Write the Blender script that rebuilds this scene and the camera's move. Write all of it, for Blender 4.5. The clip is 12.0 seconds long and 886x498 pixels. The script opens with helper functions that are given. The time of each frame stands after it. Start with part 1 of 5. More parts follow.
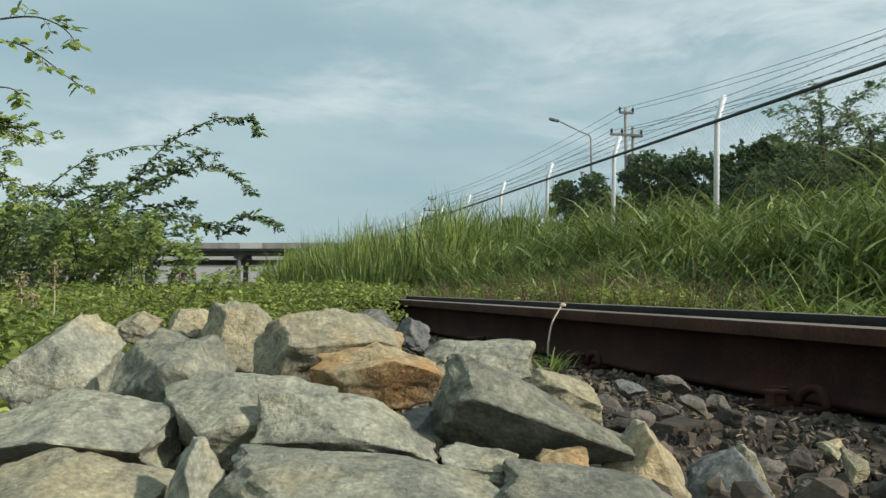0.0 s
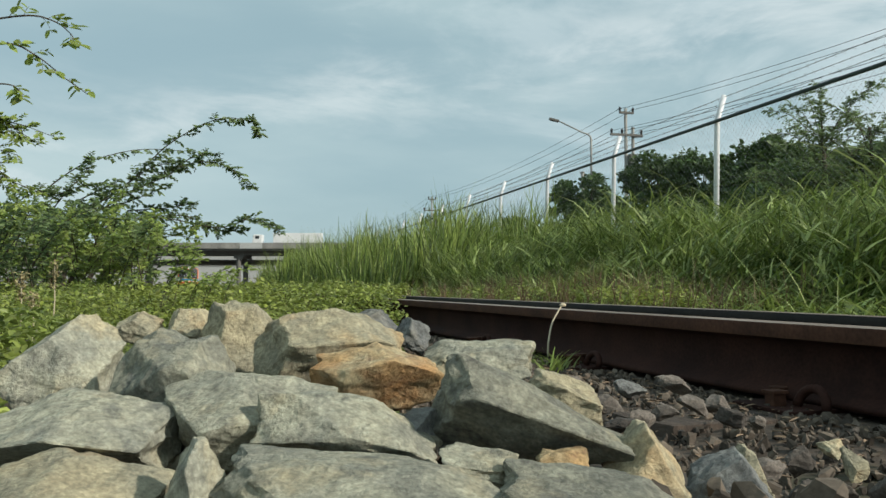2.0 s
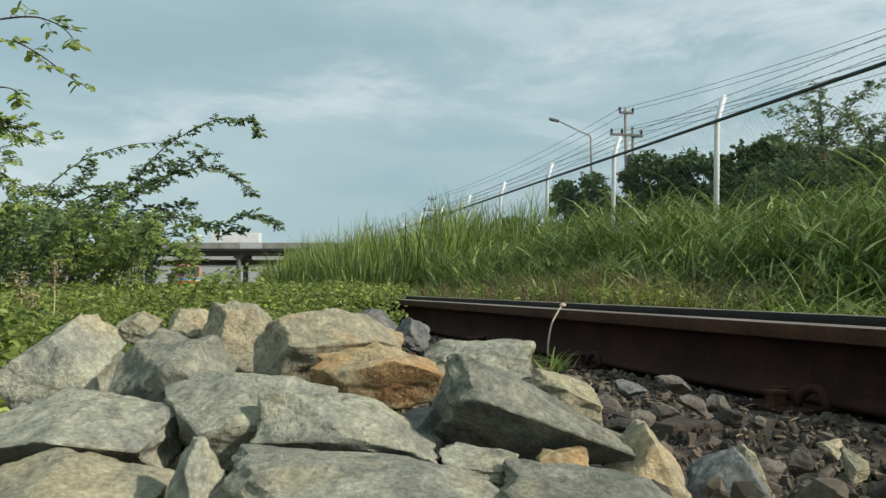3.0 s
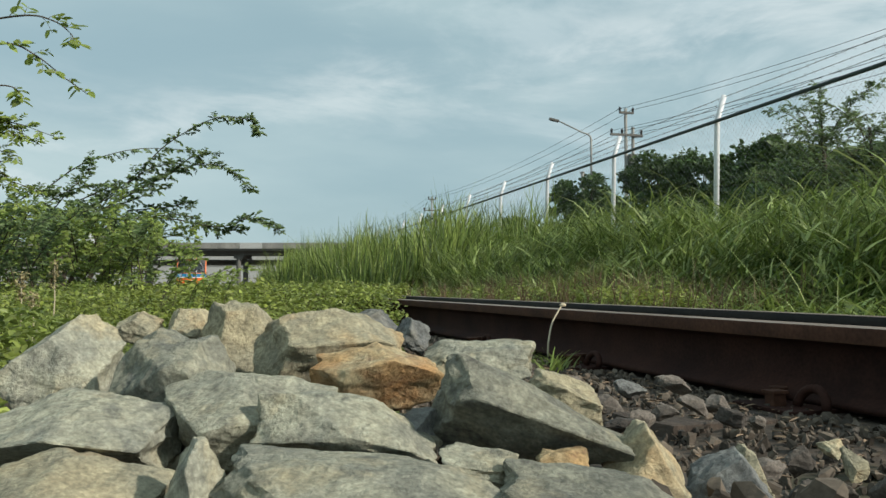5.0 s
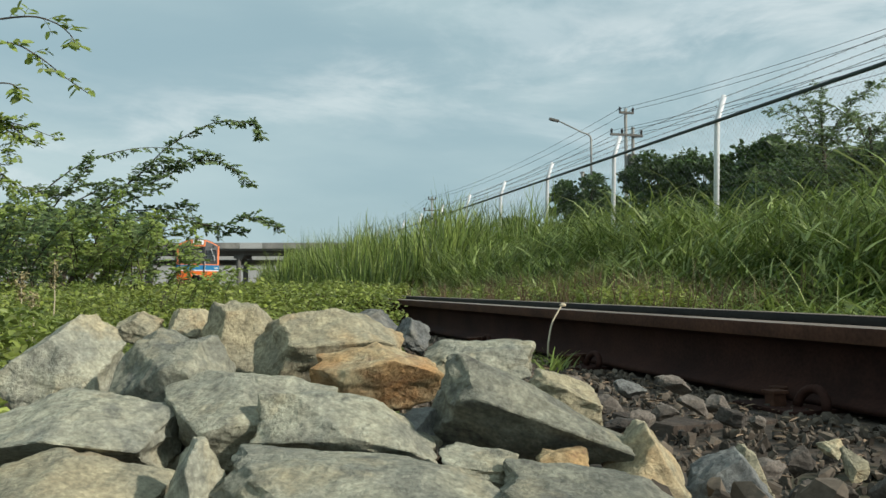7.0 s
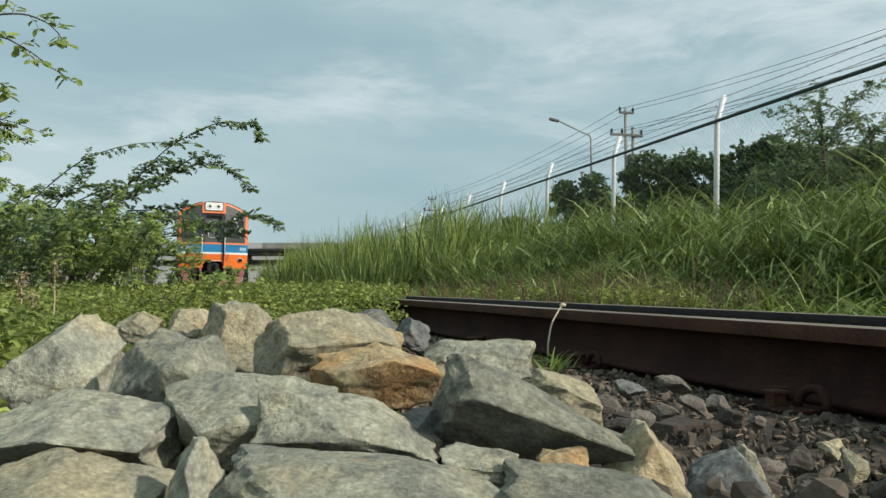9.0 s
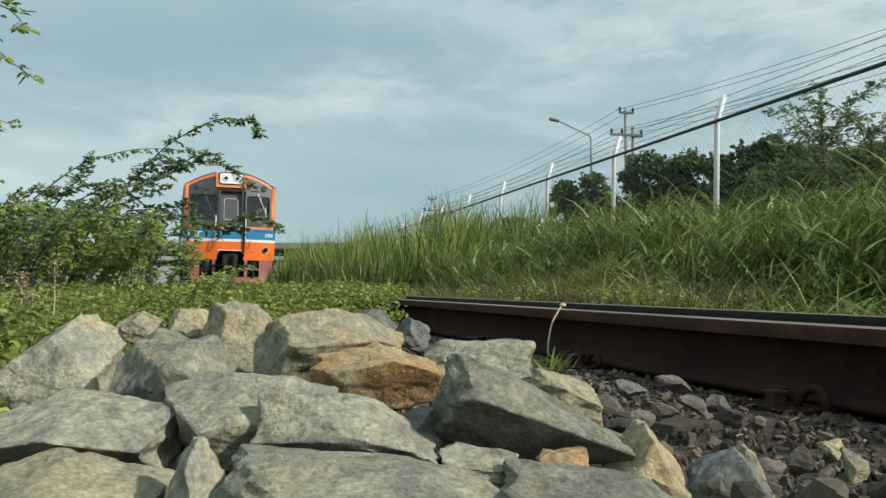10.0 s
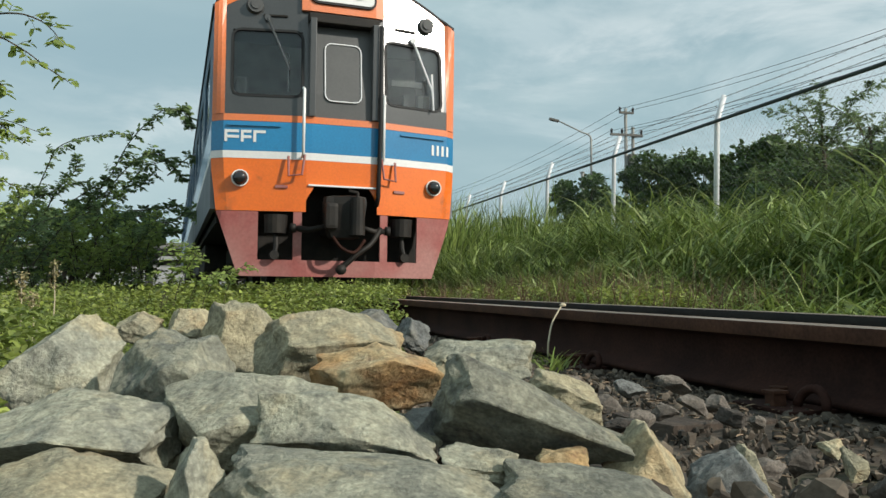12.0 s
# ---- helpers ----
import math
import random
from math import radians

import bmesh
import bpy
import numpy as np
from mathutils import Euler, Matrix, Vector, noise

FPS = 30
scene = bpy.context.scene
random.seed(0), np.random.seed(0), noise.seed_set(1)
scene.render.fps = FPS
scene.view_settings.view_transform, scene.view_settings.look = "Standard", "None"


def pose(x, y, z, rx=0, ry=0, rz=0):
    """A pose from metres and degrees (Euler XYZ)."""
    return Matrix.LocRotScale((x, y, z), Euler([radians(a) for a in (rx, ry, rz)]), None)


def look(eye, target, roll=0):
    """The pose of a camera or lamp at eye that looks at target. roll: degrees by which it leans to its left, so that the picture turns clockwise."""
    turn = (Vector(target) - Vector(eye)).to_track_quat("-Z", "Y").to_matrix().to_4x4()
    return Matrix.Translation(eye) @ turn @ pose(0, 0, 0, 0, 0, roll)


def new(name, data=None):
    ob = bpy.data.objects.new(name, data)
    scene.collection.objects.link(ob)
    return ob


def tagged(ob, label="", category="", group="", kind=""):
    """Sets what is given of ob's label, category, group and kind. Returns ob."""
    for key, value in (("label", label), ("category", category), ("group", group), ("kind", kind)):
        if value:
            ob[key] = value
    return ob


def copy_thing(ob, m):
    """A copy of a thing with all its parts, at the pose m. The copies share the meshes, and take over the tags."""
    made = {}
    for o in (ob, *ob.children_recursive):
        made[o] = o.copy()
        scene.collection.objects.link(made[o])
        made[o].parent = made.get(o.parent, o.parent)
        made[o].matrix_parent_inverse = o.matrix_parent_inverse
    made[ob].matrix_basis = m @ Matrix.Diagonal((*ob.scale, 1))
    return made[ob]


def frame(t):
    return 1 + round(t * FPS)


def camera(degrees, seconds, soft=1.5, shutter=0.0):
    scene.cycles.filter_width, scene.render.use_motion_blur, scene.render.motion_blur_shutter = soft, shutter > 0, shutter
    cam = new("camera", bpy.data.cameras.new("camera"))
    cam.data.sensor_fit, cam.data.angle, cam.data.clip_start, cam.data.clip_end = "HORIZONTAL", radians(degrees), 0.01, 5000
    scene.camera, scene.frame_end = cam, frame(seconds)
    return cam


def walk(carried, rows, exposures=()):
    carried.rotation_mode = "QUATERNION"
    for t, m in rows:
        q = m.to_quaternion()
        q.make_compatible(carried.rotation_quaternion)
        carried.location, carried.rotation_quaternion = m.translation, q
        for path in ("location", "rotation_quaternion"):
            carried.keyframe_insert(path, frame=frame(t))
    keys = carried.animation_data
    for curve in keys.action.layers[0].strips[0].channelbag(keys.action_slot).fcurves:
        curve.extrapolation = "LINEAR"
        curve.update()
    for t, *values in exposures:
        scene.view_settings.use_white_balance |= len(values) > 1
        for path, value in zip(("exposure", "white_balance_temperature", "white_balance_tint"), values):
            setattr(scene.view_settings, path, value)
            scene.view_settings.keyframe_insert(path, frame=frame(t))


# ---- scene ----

# ---------- camera ----------
EYE = (0.0, 0.0, 0.25)
cam = camera(58.49, 12.0, soft=1.5)
VIEW = look(EYE, (0.0, 1.0, 0.25 + 0.0464))
walk(cam, [(0.0, VIEW), (12.0, VIEW)])

# ---------- light ----------
SUN_TO = Vector((0.78, -0.40, 0.53)).normalized()
world = bpy.data.worlds.new("sky")
scene.world = world
world.use_nodes = True


def build_world():
    tree = world.node_tree
    tree.nodes.clear()
    out = tree.nodes.new("ShaderNodeOutputWorld")
    back = tree.nodes.new("ShaderNodeBackground")
    sky = tree.nodes.new("ShaderNodeTexSky")
    sky.sky_type = "NISHITA"
    sky.sun_disc = False
    sky.sun_elevation = math.asin(SUN_TO.z)
    sky.sun_rotation = math.atan2(SUN_TO.x, SUN_TO.y)
    sky.air_density, sky.dust_density, sky.ozone_density = 1.0, 2.0, 1.5
    # thin haze over the whole sky, whiter towards the sun, with drawn-out high cloud
    link = tree.links.new
    coord = tree.nodes.new("ShaderNodeTexCoord")
    mapping = tree.nodes.new("ShaderNodeMapping")
    mapping.inputs["Scale"].default_value = (1.0, 1.0, 3.4)
    mapping.inputs["Location"].default_value = (0.35, 0.1, 0.62)
    mapping.inputs["Rotation"].default_value = (0.0, radians(-10), 0.0)
    link(coord.outputs["Generated"], mapping.inputs["Vector"])

    def cloud(scale, low, high, rough, bend):
        n = tree.nodes.new("ShaderNodeTexNoise")
        n.inputs["Scale"].default_value = scale
        n.inputs["Detail"].default_value = 9.0
        n.inputs["Roughness"].default_value = rough
        n.inputs["Distortion"].default_value = bend
        link(mapping.outputs["Vector"], n.inputs["Vector"])
        r = tree.nodes.new("ShaderNodeMapRange")
        r.interpolation_type = "SMOOTHSTEP"
        r.inputs["From Min"].default_value, r.inputs["From Max"].default_value = low, high
        link(n.outputs["Fac"], r.inputs["Value"])
        return r.outputs["Result"]

    def blend(a, b, fac):
        m = tree.nodes.new("ShaderNodeMix")
        m.data_type = "RGBA"
        for socket, value in ((0, fac), (6, a), (7, b)):
            if isinstance(value, (float, tuple)):
                m.inputs[socket].default_value = value
            else:
                link(value, m.inputs[socket])
        return m.outputs[2]

    haze = blend(sky.outputs["Color"], (3.74, 5.42, 5.92, 1.0), 0.84)
    veil = blend(haze, (5.35, 6.85, 7.1, 1.0), cloud(1.5, 0.38, 0.74, 0.5, 0.2))
    toward = tree.nodes.new("ShaderNodeVectorMath")
    toward.operation = "DOT_PRODUCT"
    toward.inputs[1].default_value = SUN_TO
    link(coord.outputs["Generated"], toward.inputs[0])
    glow = tree.nodes.new("ShaderNodeMapRange")
    glow.inputs["From Min"].default_value, glow.inputs["From Max"].default_value = -0.55, 0.55
    glow.inputs["To Min"].default_value, glow.inputs["To Max"].default_value = 0.12, 0.75
    link(toward.outputs["Value"], glow.inputs["Value"])
    times = tree.nodes.new("ShaderNodeMath")
    times.operation = "MULTIPLY"
    link(glow.outputs["Result"], times.inputs[0])
    link(cloud(2.6, 0.45, 0.64, 0.62, 0.6), times.inputs[1])
    white = blend(veil, (7.7, 8.75, 9.0, 1.0), times.outputs[0])
    # a long bank of cirrus that rises across the sky
    bank = tree.nodes.new("ShaderNodeVectorMath")
    bank.operation = "DOT_PRODUCT"
    bank.inputs[1].default_value = (-0.19, -0.262, 1.0)
    link(coord.outputs["Generated"], bank.inputs[0])
    off = tree.nodes.new("ShaderNodeMath")
    off.operation = "ABSOLUTE"
    link(bank.outputs["Value"], off.inputs[0])
    near = tree.nodes.new("ShaderNodeMapRange")
    near.interpolation_type = "SMOOTHSTEP"
    near.inputs["From Min"].default_value, near.inputs["From Max"].default_value = 0.085, 0.0
    near.inputs["To Max"].default_value = 0.50
    link(off.outputs[0], near.inputs["Value"])
    torn = tree.nodes.new("ShaderNodeMath")
    torn.operation = "MULTIPLY"
    link(near.outputs["Result"], torn.inputs[0])
    link(cloud(5.0, 0.42, 0.66, 0.60, 0.4), torn.inputs[1])
    white = blend(white, (8.2, 9.0, 9.1, 1.0), torn.outputs[0])
    link(white, back.inputs["Color"])
    back.inputs["Strength"].default_value = 0.096
    link(back.outputs["Background"], out.inputs["Surface"])


build_world()
sun = new("sun", bpy.data.lights.new("sun", "SUN"))
sun.data.energy = 4.2
sun.data.angle = radians(1.5)
sun.data.color = (1.0, 0.94, 0.84)
sun.matrix_world = look(SUN_TO * 50, (0, 0, 0))
scene.view_settings.exposure = 0.0


# ---------- materials ----------
def material(name, base, second=None, rough=0.7, metal=0.0, scale=6.0, fine=60.0, bump=0.15, spread=0.2, spots=None, spot_at=0.62,
             spot_scale=9.0, islands=0.0, objects=0.0, coat=0.0, through_light=0.0, stretch=(1, 1, 1), shine=0.5, grain=0.0):
    """Two scales of variation over two colours, optional spots of a third, fine relief."""
    m = bpy.data.materials.new(name)
    m.use_nodes = True
    t = m.node_tree
    link = t.links.new
    bsdf = t.nodes["Principled BSDF"]
    bsdf.inputs["Roughness"].default_value = rough
    bsdf.inputs["Metallic"].default_value = metal
    bsdf.inputs["Coat Weight"].default_value = coat
    bsdf.inputs["Coat Roughness"].default_value = 0.16
    bsdf.inputs["Specular IOR Level"].default_value = shine
    second = second or tuple(c * 0.72 for c in base)
    coord = t.nodes.new("ShaderNodeTexCoord")
    mapping = t.nodes.new("ShaderNodeMapping")
    mapping.inputs["Scale"].default_value = stretch
    link(coord.outputs["Object"], mapping.inputs["Vector"])
    big = t.nodes.new("ShaderNodeTexNoise")
    big.inputs["Scale"].default_value = scale
    big.inputs["Detail"].default_value = 5
    small = t.nodes.new("ShaderNodeTexNoise")
    small.inputs["Scale"].default_value = fine
    small.inputs["Detail"].default_value = 4
    link(mapping.outputs["Vector"], big.inputs["Vector"])
    link(mapping.outputs["Vector"], small.inputs["Vector"])
    ramp = t.nodes.new("ShaderNodeMapRange")
    ramp.inputs["From Min"].default_value, ramp.inputs["From Max"].default_value = 0.35, 0.65
    link(big.outputs["Fac"], ramp.inputs["Value"])
    mix = t.nodes.new("ShaderNodeMix")
    mix.data_type = "RGBA"
    mix.inputs[6].default_value = (*base, 1)
    mix.inputs[7].default_value = (*second, 1)
    link(ramp.outputs["Result"], mix.inputs[0])
    colour = mix.outputs[2]
    if spots:
        patch = t.nodes.new("ShaderNodeTexNoise")
        patch.inputs["Scale"].default_value = spot_scale
        patch.inputs["Detail"].default_value = 6
        link(mapping.outputs["Vector"], patch.inputs["Vector"])
        edge = t.nodes.new("ShaderNodeMapRange")
        edge.inputs["From Min"].default_value, edge.inputs["From Max"].default_value = spot_at - 0.04, spot_at + 0.05
        link(patch.outputs["Fac"], edge.inputs["Value"])
        over = t.nodes.new("ShaderNodeMix")
        over.data_type = "RGBA"
        over.inputs[7].default_value = (*spots, 1)
        link(edge.outputs["Result"], over.inputs[0])
        link(colour, over.inputs[6])
        colour = over.outputs[2]
    value = t.nodes.new("ShaderNodeMapRange")
    value.inputs["From Min"].default_value, value.inputs["From Max"].default_value = 0.25, 0.75
    value.inputs["To Min"].default_value, value.inputs["To Max"].default_value = 1 - spread, 1 + spread
    link(small.outputs["Fac"], value.inputs["Value"])
    strength = value.outputs["Result"]
    for amount, kind, socket in ((islands, "ShaderNodeNewGeometry", "Random Per Island"), (objects, "ShaderNodeObjectInfo", "Random")):
        if amount:
            source = t.nodes.new(kind)
            span = t.nodes.new("ShaderNodeMapRange")
            span.inputs["To Min"].default_value, span.inputs["To Max"].default_value = 1 - amount, 1 + amount
            link(source.outputs[socket], span.inputs["Value"])
            times = t.nodes.new("ShaderNodeMath")
            times.operation = "MULTIPLY"
            link(strength, times.inputs[0])
            link(span.outputs["Result"], times.inputs[1])
            strength = times.outputs[0]
    if grain:
        # single mineral grains, dark and light
        cells = t.nodes.new("ShaderNodeTexNoise")
        cells.inputs["Scale"].default_value = fine * 3.2
        cells.inputs["Detail"].default_value = 2
        link(mapping.outputs["Vector"], cells.inputs["Vector"])
        span = t.nodes.new("ShaderNodeMapRange")
        span.inputs["From Min"].default_value, span.inputs["From Max"].default_value = 0.35, 0.65
        span.inputs["To Min"].default_value, span.inputs["To Max"].default_value = 1 - grain, 1 + grain
        link(cells.outputs["Fac"], span.inputs["Value"])
        times = t.nodes.new("ShaderNodeMath")
        times.operation = "MULTIPLY"
        link(strength, times.inputs[0])
        link(span.outputs["Result"], times.inputs[1])
        strength = times.outputs[0]
    hsv = t.nodes.new("ShaderNodeHueSaturation")
    link(colour, hsv.inputs["Color"])
    link(strength, hsv.inputs["Value"])
    link(hsv.outputs["Color"], bsdf.inputs["Base Color"])
    if bump:
        relief = t.nodes.new("ShaderNodeBump")
        relief.inputs["Strength"].default_value = bump
        relief.inputs["Distance"].default_value = (0.9 if grain else 0.3) / fine
        if grain:
            small.inputs["Detail"].default_value = 8
            small.inputs["Roughness"].default_value = 0.68
        link(small.outputs["Fac"], relief.inputs["Height"])
        link(relief.outputs["Normal"], bsdf.inputs["Normal"])
    if through_light:
        leaf = t.nodes.new("ShaderNodeBsdfTranslucent")
        both = t.nodes.new("ShaderNodeMixShader")
        both.inputs[0].default_value = through_light
        link(hsv.outputs["Color"], leaf.inputs["Color"])
        link(bsdf.outputs["BSDF"], both.inputs[1])
        link(leaf.outputs["BSDF"], both.inputs[2])
        link(both.outputs["Shader"], t.nodes["Material Output"].inputs["Surface"])
    return m


def stone_material(name, base, second, stain, dark, stain_at=0.60, dark_at=0.60, relief=0.7):
    """Broken granite: two rock colours, weathering stains, dark mottling, mineral specks and gritty relief."""
    m = bpy.data.materials.new(name)
    m.use_nodes = True
    t = m.node_tree
    link = t.links.new
    bsdf = t.nodes["Principled BSDF"]
    bsdf.inputs["Roughness"].default_value = 0.88
    bsdf.inputs["Specular IOR Level"].default_value = 0.25
    coord = t.nodes.new("ShaderNodeTexCoord")
    info = t.nodes.new("ShaderNodeObjectInfo")
    shift = t.nodes.new("ShaderNodeVectorMath")
    shift.operation = "MULTIPLY_ADD"
    shift.inputs[1].default_value = (7.0, 11.0, 5.0)
    link(info.outputs["Random"], shift.inputs[0])
    link(coord.outputs["Object"], shift.inputs[2])

    def noise_of(scale, detail, rough=0.55, bend=0.0):
        n = t.nodes.new("ShaderNodeTexNoise")
        n.inputs["Scale"].default_value = scale
        n.inputs["Detail"].default_value = detail
        n.inputs["Roughness"].default_value = rough
        n.inputs["Distortion"].default_value = bend
        link(shift.outputs["Vector"], n.inputs["Vector"])
        return n.outputs["Fac"]

    def span(value, low, high, to_low=0.0, to_high=1.0):
        r = t.nodes.new("ShaderNodeMapRange")
        for key, v in (("From Min", low), ("From Max", high), ("To Min", to_low), ("To Max", to_high)):
            r.inputs[key].default_value = v
        link(value, r.inputs["Value"])
        return r.outputs["Result"]

    def blend(a, b, fac):
        x = t.nodes.new("ShaderNodeMix")
        x.data_type = "RGBA"
        for socket, v in ((6, a), (7, b)):
            if isinstance(v, tuple):
                x.inputs[socket].default_value = (*v, 1)
            else:
                link(v, x.inputs[socket])
        link(fac, x.inputs[0])
        return x.outputs[2]

    def product(a, b):
        x = t.nodes.new("ShaderNodeMath")
        x.operation = "MULTIPLY"
        link(a, x.inputs[0])
        link(b, x.inputs[1])
        return x.outputs[0]

    colour = blend(base, second, span(noise_of(30, 6), 0.40, 0.60))
    colour = blend(colour, stain, span(noise_of(20, 7, 0.60, 0.15), stain_at - 0.07, stain_at + 0.07, 0.0, 0.85))
    colour = blend(colour, dark, span(noise_of(62, 7, 0.64, 0.1), dark_at - 0.05, dark_at + 0.09, 0.0, 0.75))
    specks = product(span(noise_of(420, 3), 0.32, 0.68, 0.76, 1.24), span(noise_of(130, 5, 0.65), 0.30, 0.70, 0.68, 1.32))
    value = product(specks, span(info.outputs["Random"], 0.0, 1.0, 0.80, 1.04))
    hsv = t.nodes.new("ShaderNodeHueSaturation")
    link(colour, hsv.inputs["Color"])
    link(value, hsv.inputs["Value"])
    link(hsv.outputs["Color"], bsdf.inputs["Base Color"])
    bump = t.nodes.new("ShaderNodeBump")
    bump.inputs["Strength"].default_value = relief
    bump.inputs["Distance"].default_value = 0.010
    link(noise_of(95, 10, 0.66), bump.inputs["Height"])
    link(bump.outputs["Normal"], bsdf.inputs["Normal"])
    return m


M_STONE = stone_material("grey_granite", (0.385, 0.375, 0.280), (0.275, 0.275, 0.220), (0.42, 0.36, 0.225), (0.13, 0.135, 0.120))
M_STONE_DARK = stone_material("weathered_granite", (0.28, 0.275, 0.21), (0.195, 0.195, 0.158), (0.33, 0.29, 0.19), (0.09, 0.09, 0.082), 0.60, 0.57)
M_STONE_TAN = stone_material("tan_granite", (0.455, 0.40, 0.260), (0.35, 0.325, 0.230), (0.45, 0.32, 0.17), (0.18, 0.16, 0.12), 0.60, 0.62)
M_STONE_RUST = stone_material("ochre_granite", (0.43, 0.285, 0.135), (0.43, 0.36, 0.22), (0.37, 0.19, 0.075), (0.14, 0.075, 0.05), 0.56, 0.60)
M_STONE_BLUE = stone_material("blue_grey_stone", (0.215, 0.22, 0.205), (0.14, 0.145, 0.14), (0.31, 0.29, 0.23), (0.075, 0.078, 0.078), 0.62, 0.60)
M_GRAVEL = material("dusty_gravel", (0.135, 0.108, 0.080), (0.062, 0.049, 0.036), 0.92, scale=14, fine=220, bump=0.5, spread=0.3, islands=0.6)
M_PEBBLE = material("grey_pebble", (0.135, 0.115, 0.095), (0.065, 0.054, 0.043), 0.85, scale=30, fine=140, grain=0.3, bump=0.4, spread=0.35, objects=0.6)
M_SOIL = material("brown_soil", (0.075, 0.055, 0.038), (0.045, 0.034, 0.024), 0.95, scale=3, fine=50, bump=0.8, spread=0.35,
                  spots=(0.075, 0.080, 0.035), spot_at=0.58, spot_scale=1.1)
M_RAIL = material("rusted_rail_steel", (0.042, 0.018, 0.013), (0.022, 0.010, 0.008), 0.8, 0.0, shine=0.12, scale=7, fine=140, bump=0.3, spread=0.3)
M_RAIL_HEAD = material("rolled_rail_head", (0.30, 0.23, 0.18), (0.20, 0.14, 0.10), 0.5, 0.6, scale=9, fine=90, bump=0.05, spread=0.15,
                       stretch=(1, 0.05, 1))
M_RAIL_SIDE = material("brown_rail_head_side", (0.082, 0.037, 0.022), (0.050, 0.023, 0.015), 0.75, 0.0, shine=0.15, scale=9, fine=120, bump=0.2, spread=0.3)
M_SLEEPER = material("weathered_timber", (0.085, 0.062, 0.045), (0.045, 0.033, 0.025), 0.9, scale=8, fine=70, bump=0.7, stretch=(1, 12, 1))
M_STEEL = material("galvanised_steel", (0.78, 0.79, 0.79), (0.66, 0.67, 0.68), 0.45, 0.0, scale=5, fine=90, bump=0.04, spread=0.1)
M_MESH_WIRE = material("weathered_wire", (0.42, 0.43, 0.43), None, 0.5, 0.5, bump=0)
M_PIPE = material("dark_green_pipe", (0.045, 0.065, 0.06), (0.03, 0.04, 0.04), 0.5, 0.2, bump=0.05)
M_CONCRETE = material("stained_concrete", (0.30, 0.29, 0.26), (0.20, 0.195, 0.18), 0.9, scale=0.35, fine=5, bump=0.2, stretch=(1, 1, 0.3))
M_CONCRETE_DARK = material("bridge_girder_concrete", (0.15, 0.145, 0.13), (0.10, 0.10, 0.09), 0.9, scale=0.3, fine=5, bump=0.2)
M_POLE = material("pale_pole_concrete", (0.42, 0.41, 0.38), (0.32, 0.315, 0.29), 0.9, scale=1.5, fine=14, bump=0.1, stretch=(1, 1, 0.2))
M_CABLE = material("black_cable", (0.03, 0.03, 0.035), None, 0.6, bump=0)
M_WHITE = material("white_paint", (0.78, 0.78, 0.76), (0.68, 0.68, 0.66), 0.35, scale=1.2, fine=40, bump=0.02, spread=0.06, coat=0.3)
M_ORANGE = material("orange_train_paint", (0.80, 0.165, 0.012), (0.72, 0.14, 0.012), 0.35, scale=1.5, fine=40, bump=0.02, spread=0.08, coat=0.35,
                    spots=(0.45, 0.11, 0.02), spot_at=0.68, spot_scale=3)
M_CORAL = material("faded_orange_paint", (0.76, 0.19, 0.05), (0.70, 0.23, 0.11), 0.4, scale=1.5, fine=40, bump=0.02, spread=0.08, coat=0.2)
M_BLUE = material("blue_train_paint", (0.020, 0.215, 0.43), (0.018, 0.18, 0.37), 0.3, scale=1.5, fine=40, bump=0.02, spread=0.1, coat=0.4)
M_MASK = material("dark_grey_gloss_paint", (0.042, 0.042, 0.041), (0.052, 0.052, 0.050), 0.34, scale=2, fine=40, bump=0.01, spread=0.1, coat=1.0)
M_DOOR = material("grey_door_paint", (0.085, 0.085, 0.082), (0.070, 0.070, 0.068), 0.4, scale=2, fine=40, bump=0.02, spread=0.08, coat=0.2)
M_SKIRT = material("dusty_red_oxide_paint", (0.30, 0.085, 0.075), (0.36, 0.17, 0.15), 0.75, scale=2.2, fine=30, bump=0.06, spread=0.15)
# greasy iron; also painted shade on the far rail and behind the pilot
M_BLACK = material("greasy_iron_and_shade_black", (0.014, 0.013, 0.012), (0.026, 0.022, 0.018), 0.6, 0.0, shine=0.25, scale=6, fine=50, bump=0.2)
M_SIDE = material("brushed_stainless_side", (0.20, 0.215, 0.23), (0.15, 0.165, 0.18), 0.65, 0.1, scale=1, fine=30, bump=0.03, spread=0.08)
M_SIDE_BLUE = material("blue_grey_side_paint", (0.06, 0.13, 0.21), (0.05, 0.105, 0.16), 0.6, scale=1, fine=30, bump=0.03, spread=0.1)
# seals and tyres, and the black of the shadow strip beside the door
M_RUBBER = material("black_rubber_and_shadow", (0.012, 0.012, 0.012), None, 0.7, bump=0)
M_SEATS = material("pale_cab_fittings", (0.5, 0.5, 0.48), None, 0.6, bump=0)
M_LAMP = material("dark_lamp_glass", (0.02, 0.02, 0.022), None, 0.08, bump=0, coat=0.6)
M_GRASS = material("green_grass_blade", (0.125, 0.180, 0.040), (0.075, 0.122, 0.026), 0.5, scale=0.8, fine=12, bump=0, spread=0.2, islands=0.5, through_light=0.35)
M_REED = material("bright_reed_blade", (0.30, 0.360, 0.092), (0.21, 0.280, 0.062), 0.5, scale=0.6, fine=12, bump=0, spread=0.2, islands=0.4, through_light=0.38)
M_STRAW = material("pale_grass_stalk", (0.37, 0.42, 0.16), (0.27, 0.34, 0.11), 0.55, scale=3, fine=20, bump=0, islands=0.35, through_light=0.25)
